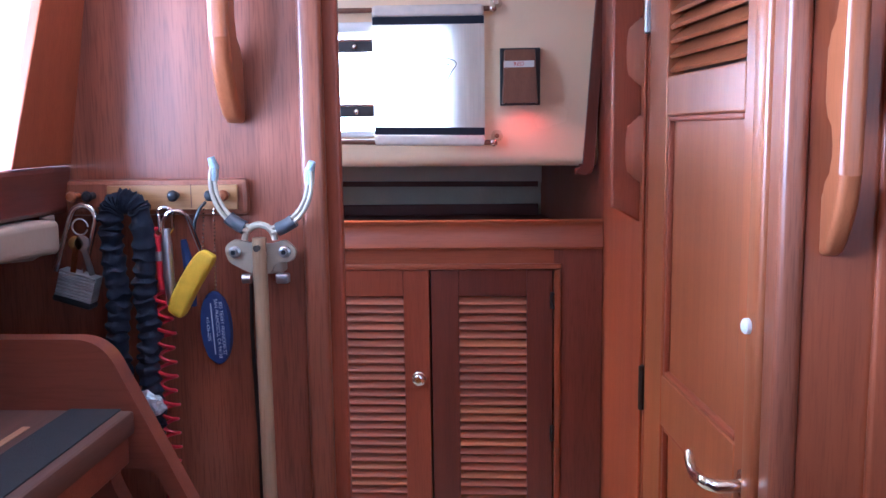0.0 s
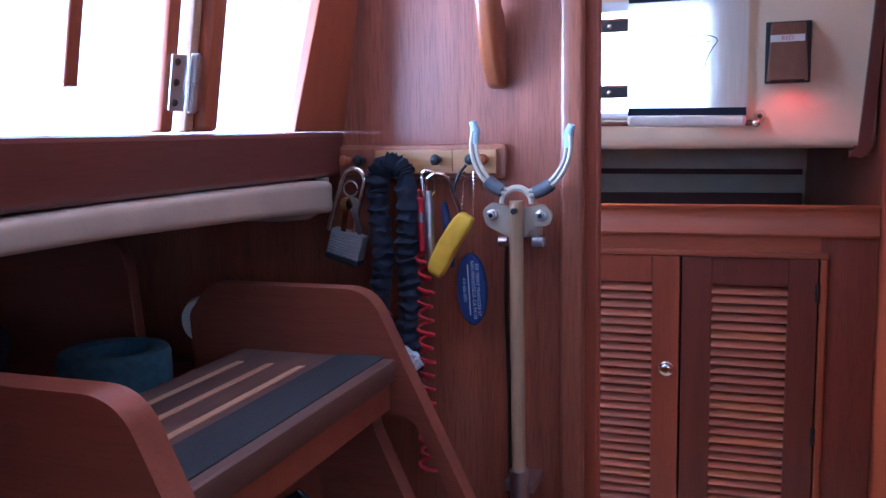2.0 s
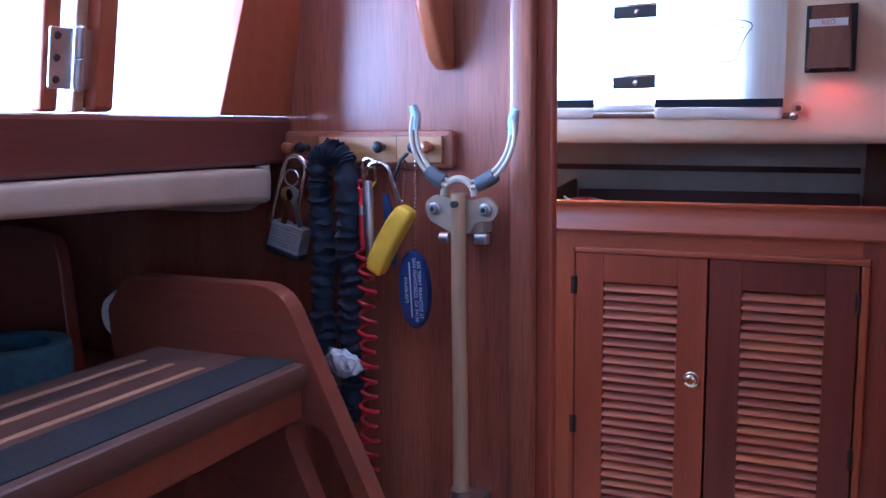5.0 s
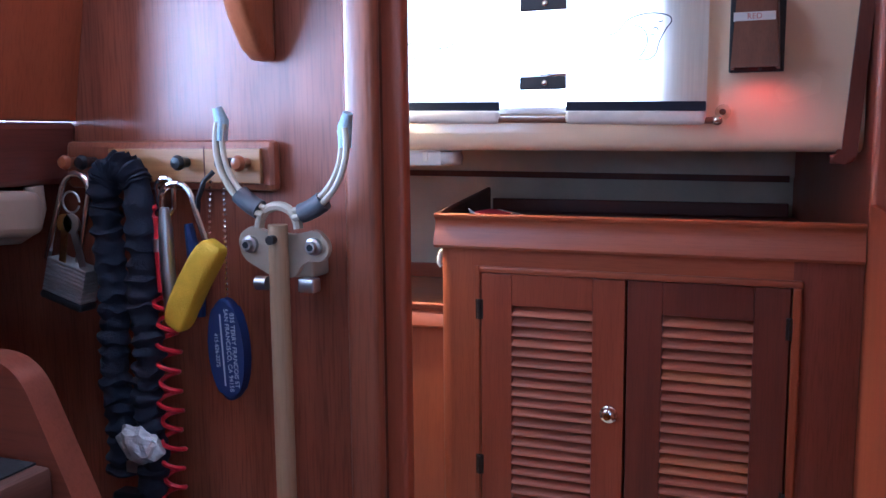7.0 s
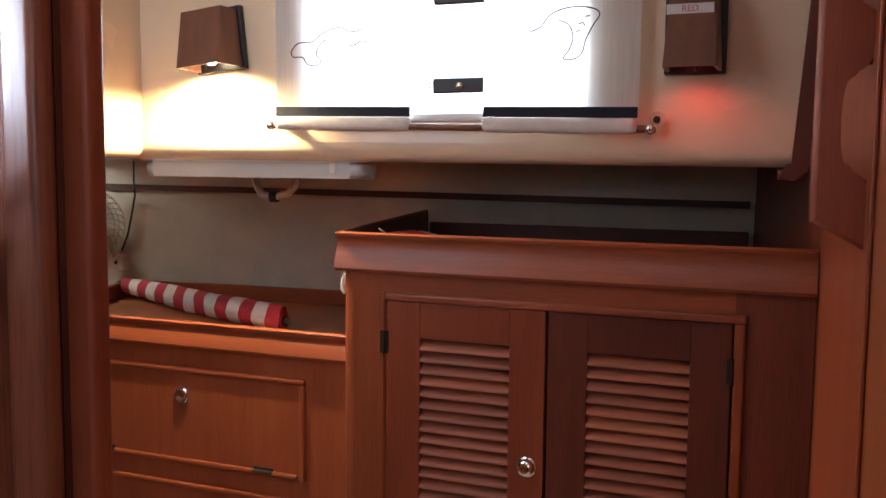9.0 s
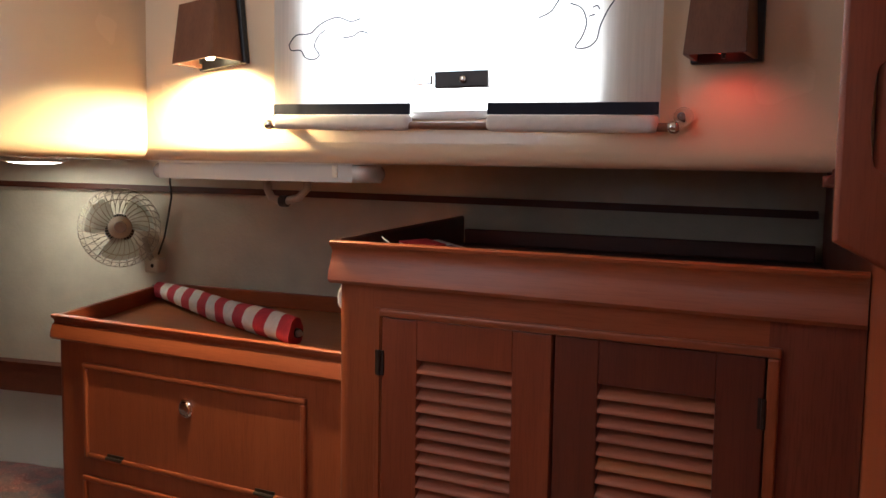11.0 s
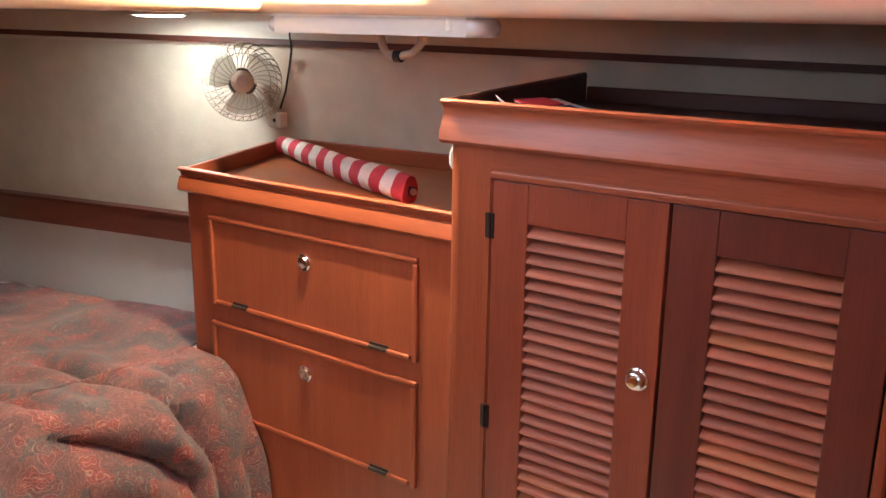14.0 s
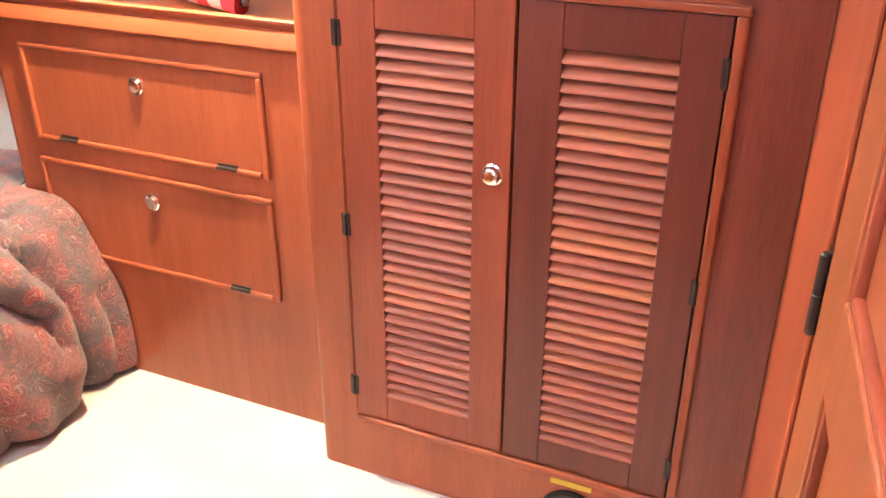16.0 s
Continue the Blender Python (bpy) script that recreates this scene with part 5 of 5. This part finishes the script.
def bungee_tether():
    """A gathered elastic webbing loop over a peg."""
    t = thing("elastic_tether", (-0.29, 0.87, 1.0), "gathered navy elastic tether looped over a peg", "tether")
    pts = [(-0.312, 0.872, 0.93)] + [(-0.312 + 0.003 * math.sin(i), 0.872, 0.93 + 0.26 * i / 12) for i in range(1, 13)]
    pts += arc(-0.2925, 1.205, 0.0195, 170, 10, 0.868, 10)
    pts += [(-0.272 + 0.003 * math.sin(i * 1.3), 0.868, 1.19 - 0.30 * i / 14) for i in range(1, 15)]
    fine = []
    for a, b in zip(pts, pts[1:]):
        for s in range(9):
            fine.append(Vector(a).lerp(Vector(b), s / 9))
    k = len(fine)
    r = [0.0135 + 0.0016 * math.sin(i * 1.05 + 2.5 * noise.noise((i * 0.11, 3, 0))) + 0.002 * noise.noise((i * 0.3, 0, 0)) for i in range(k)]
    bm = tube(fine, r, 20)
    for v in bm.verts:
        d = Vector((v.co.x * 70, v.co.y * 70, v.co.z * 110))
        v.co.x += 0.0035 * noise.noise(d)
        v.co.y += 0.003 * noise.noise(d * 1.3 + Vector((2, 9, 4)))
        v.co.z += 0.005 * noise.noise(d + Vector((7, 3, 1)))
    part("webbing", bm, NAVY, t)
    part("clip", box(-0.315, 0.858, 0.905, -0.262, 0.878, 0.915, 0.003), BLACK, t, "black buckle")
    wb = bmesh.new()
    bmesh.ops.create_icosphere(wb, subdivisions=3, radius=0.022)
    for v in wb.verts:
        v.co = Vector((v.co.x * 1.1, v.co.y * 0.45, v.co.z * 0.75)) * (1 + 0.35 * noise.noise(v.co * 90))
    part("care_tag", moved(wb, Matrix.Translation((-0.275, 0.856, 0.968)) @ Matrix.Rotation(radians(25), 4, "Y")), FOIL, t, "crumpled white care tag", False)
    part("buckle", box(-0.30, 0.862, 0.935, -0.262, 0.876, 0.947, 0.002), STEEL, t)


bungee_tether()


def coil_lanyard():
    c = thing("coiled_lanyard", (-0.25, 0.87, 1.0), "red spiral lanyard with snap hook hanging from a peg", "lanyard")
    pts = []
    n = 16
    for i in range(n * 14 + 1):
        a = 2 * math.pi * i / 14
        q = i / (n * 14)
        r = 0.010 + 0.0015 * math.sin(q * 40)
        pts.append((-0.251 + r * math.cos(a), 0.872 + r * math.sin(a) * 0.9, 1.112 - 0.30 * q))
    part("coil", tube(pts, 0.0023, 6), RED, c)
    part("sleeve", tube([(-0.252, 0.868, 1.18), (-0.2525, 0.868, 1.15), (-0.251, 0.868, 1.112)], 0.0042, 10), RED, c)
    part("loop", tube(arc(-0.252, 1.184, 0.006, -80, 260, 0.868, 16), 0.0024, 8), RED, c)
    part("ferrule", lathe([(-0.006, 0.0052), (0.006, 0.0052)], (-0.2522, 0.868, 1.155), "z", 12), STEEL, c)
    hook = [(-0.249, 0.868, 1.185), (-0.250, 0.868, 1.205)] + arc(-0.242, 1.207, 0.009, 180, 0, 0.868, 10) + [(-0.233, 0.868, 1.19), (-0.240, 0.868, 1.182)]
    part("snap_hook", tube(hook, 0.0026, 8), CHROME, c, "chrome snap hook")


coil_lanyard()


def hooked_tool():
    t = thing("marlinspike", (-0.235, 0.87, 1.1), "grey marlinspike with shackle hanging beside the lanyard", "tool")
    part("bail", tube([(-0.243, 0.862, 1.175)] + arc(-0.226, 1.195, 0.017, 180, 20, 0.862, 10) + [(-0.205, 0.862, 1.185), (-0.196, 0.862, 1.160)], 0.0028, 8), CHROME, t, "bent chrome bail")
    part("shaft", tube([(-0.2395, 0.862, 1.19), (-0.2395, 0.862, 1.17), (-0.239, 0.862, 1.13), (-0.237, 0.862, 1.095), (-0.236, 0.862, 1.085)], [0.004, 0.0065, 0.0068, 0.006, 0.003], 12), STEEL, t)
    part("lash", tube([(-0.222, 0.872, 1.175), (-0.216, 0.874, 1.13), (-0.214, 0.874, 1.09)], [0.004, 0.008, 0.004], 8), BLUE, t, "blue cord tail")


hooked_tool()


def ball_chain(parent, a, b):
    a, b = Vector(a), Vector(b)
    n = int((b - a).length / 0.0046)
    bm = bmesh.new()
    for i in range(n):
        s = bmesh.new()
        bmesh.ops.create_icosphere(s, subdivisions=1, radius=0.0017, matrix=Matrix.Translation(a.lerp(b, i / n)))
        join(bm, s)
    return part("ball_chain", bm, CHROME, parent)


def floats():
    y = thing("yellow_float", (-0.215, 0.865, 1.12), "yellow foam key float on a ball chain", "key float")
    m = Matrix.Translation((-0.211, 0.863, 1.121)) @ Matrix.Rotation(radians(31), 4, "Y")
    body = bmesh.new()
    bmesh.ops.create_uvsphere(body, u_segments=28, v_segments=20, radius=1.0)
    for v in body.verts:
        q = [math.copysign(abs(k) ** 0.42, k) for k in v.co]
        v.co = (0.0128 * q[0] + 1.5 * (0.046 * q[2]) ** 2 - 0.002, 0.0115 * q[1], 0.046 * q[2])
    part("float_body", moved(body, m), YELLOW, y)
    for i in range(3):
        part("print_bar", moved(box(-0.0152, -0.006 + i * 0.005, -0.016, -0.0144, -0.0045 + i * 0.005, 0.014), m), DARK_INK, y)
    ball_chain(y, (-0.192, 0.866, 1.213), (-0.196, 0.866, 1.163))
    b = thing("blue_float", (-0.186, 0.872, 1.06), "blue oval foam tag lettered in white on a ball chain", "key float")
    ov = [(0.0188 * math.cos(2 * math.pi * i / 40), 0.047 * math.sin(2 * math.pi * i / 40)) for i in range(40)]
    m = Matrix.Translation((-0.186, 0.875, 1.062)) @ Matrix.Rotation(radians(-3), 4, "Y")
    body = part("float_body", moved(prism(ov, "y", -0.006, 0.006, 0.003, 3), m), BLUE, b)
    turn = m @ Matrix.Translation((0, -0.0064, 0)) @ Matrix.Rotation(radians(90), 4, "X") @ Matrix.Rotation(radians(-90), 4, "Z")
    lettering("lettering", "835 TERRY FRANCOIS ST", 0.0062, turn @ Matrix.Translation((0, 0.0095, 0)), INK, body)
    lettering("lettering", "SAN FRANCISCO, CA 94158", 0.0062, turn @ Matrix.Translation((0, 0.0035, 0)), INK, body)
    lettering("lettering", "415-626-3275", 0.0055, turn @ Matrix.Translation((0, -0.0088, 0)), INK, body)
    for off, w in ((-0.0028, 0.066),):
        part("print_bar", moved(box(-w / 2, off - 0.0008, 0, w / 2, off + 0.0008, 0.0003), turn), INK, body)
    ball_chain(b, (-0.18, 0.868, 1.213), (-0.184, 0.872, 1.108))
    part("cord", tube([(-0.190, 0.868, 1.222), (-0.196, 0.862, 1.214), (-0.203, 0.862, 1.198), (-0.206, 0.864, 1.18)], 0.0022, 6), BLACK, b)


floats()


def boom_crutch():
    """Wooden pole with a hinged, padded fork at its head, leaning in a bracket on the bulkhead."""
    c = thing("forked_pole", (-0.11, 0.86, 0.0), "pale wooden pole with a hinged metal fork against the bulkhead", "pole")
    y = 0.862
    part("pole", tube([(-0.121, y, -0.02), (-0.1225, y, 0.6), (-0.1235, y, 1.14), (-0.1235, y, 1.178)], [0.0092, 0.0092, 0.0088, 0.0085], 14), WOOD_POLE, c)
    ctr = (-0.1215, 1.2465)
    rr = 0.0632
    # the hinged fork tips a little on its pivot
    tip = Matrix.Translation((-0.1225, y, 1.166)) @ Matrix.Rotation(radians(3), 4, "Y") @ Matrix.Translation((0.1225, -y, -1.166))
    for s in (-1, 1):
        a0, a1 = (270 + s * 14, 270 + s * 104)
        base = arc(ctr[0], ctr[1], rr, a0, a1, y, 16)
        arm = part("fork_arm", moved(tube([(p[0] - 0.003 * math.cos(radians(a0)), p[1] - 0.004, p[2]) for p in base], 0.0028, 8), tip), BUFF, c)
        part("fork_arm", moved(tube([(ctr[0] + (p[0] - ctr[0]) * 0.90, p[1] - 0.002, ctr[1] + (p[2] - ctr[1]) * 0.90) for p in base], 0.0026, 8), tip), BUFF, c)
        part("fork_web", moved(tube([(ctr[0] + (p[0] - ctr[0]) * 0.95, p[1] + 0.001, ctr[1] + (p[2] - ctr[1]) * 0.95) for p in base], 0.0024, 6), tip), RUBBER, c)
        part("rubber_sleeve", moved(tube([(ctr[0] + (p[0] - ctr[0]) * 0.96, p[1], ctr[1] + (p[2] - ctr[1]) * 0.96) for p in base[1:6]], 0.0085, 12), tip), RUBBER, c, "dark rubber sleeve")
        e = base[-1]
        part("rope_end", moved(tube([(e[0] - s * 0.002, y, e[2] - 0.016), (e[0] - s * 0.0025, y, e[2] + 0.001), (e[0] + s * 0.001, y - 0.002, e[2] + 0.012)], [0.0056, 0.0062, 0.0042], 10), tip), ROPE, c, "frayed pale blue rope whipping")
    part("yoke", tube(arc(-0.1225, 1.175, 0.019, 0, 180, y, 12), 0.0042, 8), BUFF, c)
    part("pivot", lathe([(-0.012, 0.004), (0.012, 0.004)], (-0.1235, y - 0.002, 1.166), "y", 12), BRONZE, c)
    wing = round_off([(-0.171, 1.165), (-0.166, 1.146), (-0.136, 1.131), (-0.112, 1.131), (-0.108, 1.146), (-0.085, 1.146), (-0.079, 1.160), (-0.092, 1.174), (-0.112, 1.169), (-0.138, 1.170), (-0.158, 1.175)], 0.008, 4)
    part("bracket", prism(wing, "y", y + 0.010, y + 0.0165, 0.0015), BUFF, c, "buff metal bracket")
    for x, z in ((-0.157, 1.159), (-0.094, 1.159)):
        b2 = part("bolt", lathe([(0.010, 0.0075), (0.006, 0.0075), (0.005, 0.005), (0.001, 0.0045)], (x, y, z), "y", 14), STEEL, c)
        part("socket", lathe([(0.001, 0.003), (0.0005, 0.003)], (x, y, z), "y", 8), BLACK, b2)
    part("catch", box(-0.104, y - 0.004, 1.121, -0.088, y + 0.009, 1.133, 0.002), STEEL, c)
    part("catch", tube([(-0.146, y, 1.127), (-0.135, y, 1.127)], 0.006, 10), STEEL, c)
    part("mount", box(-0.14, y + 0.0165, 1.13, -0.10, 0.909, 1.16, 0.003), BUFF, c)
    part("collar", lathe([(-0.02, 0.0125), (0.02, 0.0125)], (-0.1225, y, 0.81), "z", 14), STEEL, c)
    part("clip", box(-0.142, y - 0.002, 0.80, -0.103, 0.909, 0.814, 0.002), STEEL, c)


boom_crutch()
tagged(part("cable", tube([(-0.148, 0.906, 1.12), (-0.15, 0.906, 1.05), (-0.146, 0.906, 0.9), (-0.149, 0.906, 0.4), (-0.148, 0.906, -0.02)], 0.0028, 6), BLACK), "thin black cable down the bulkhead", "cable")
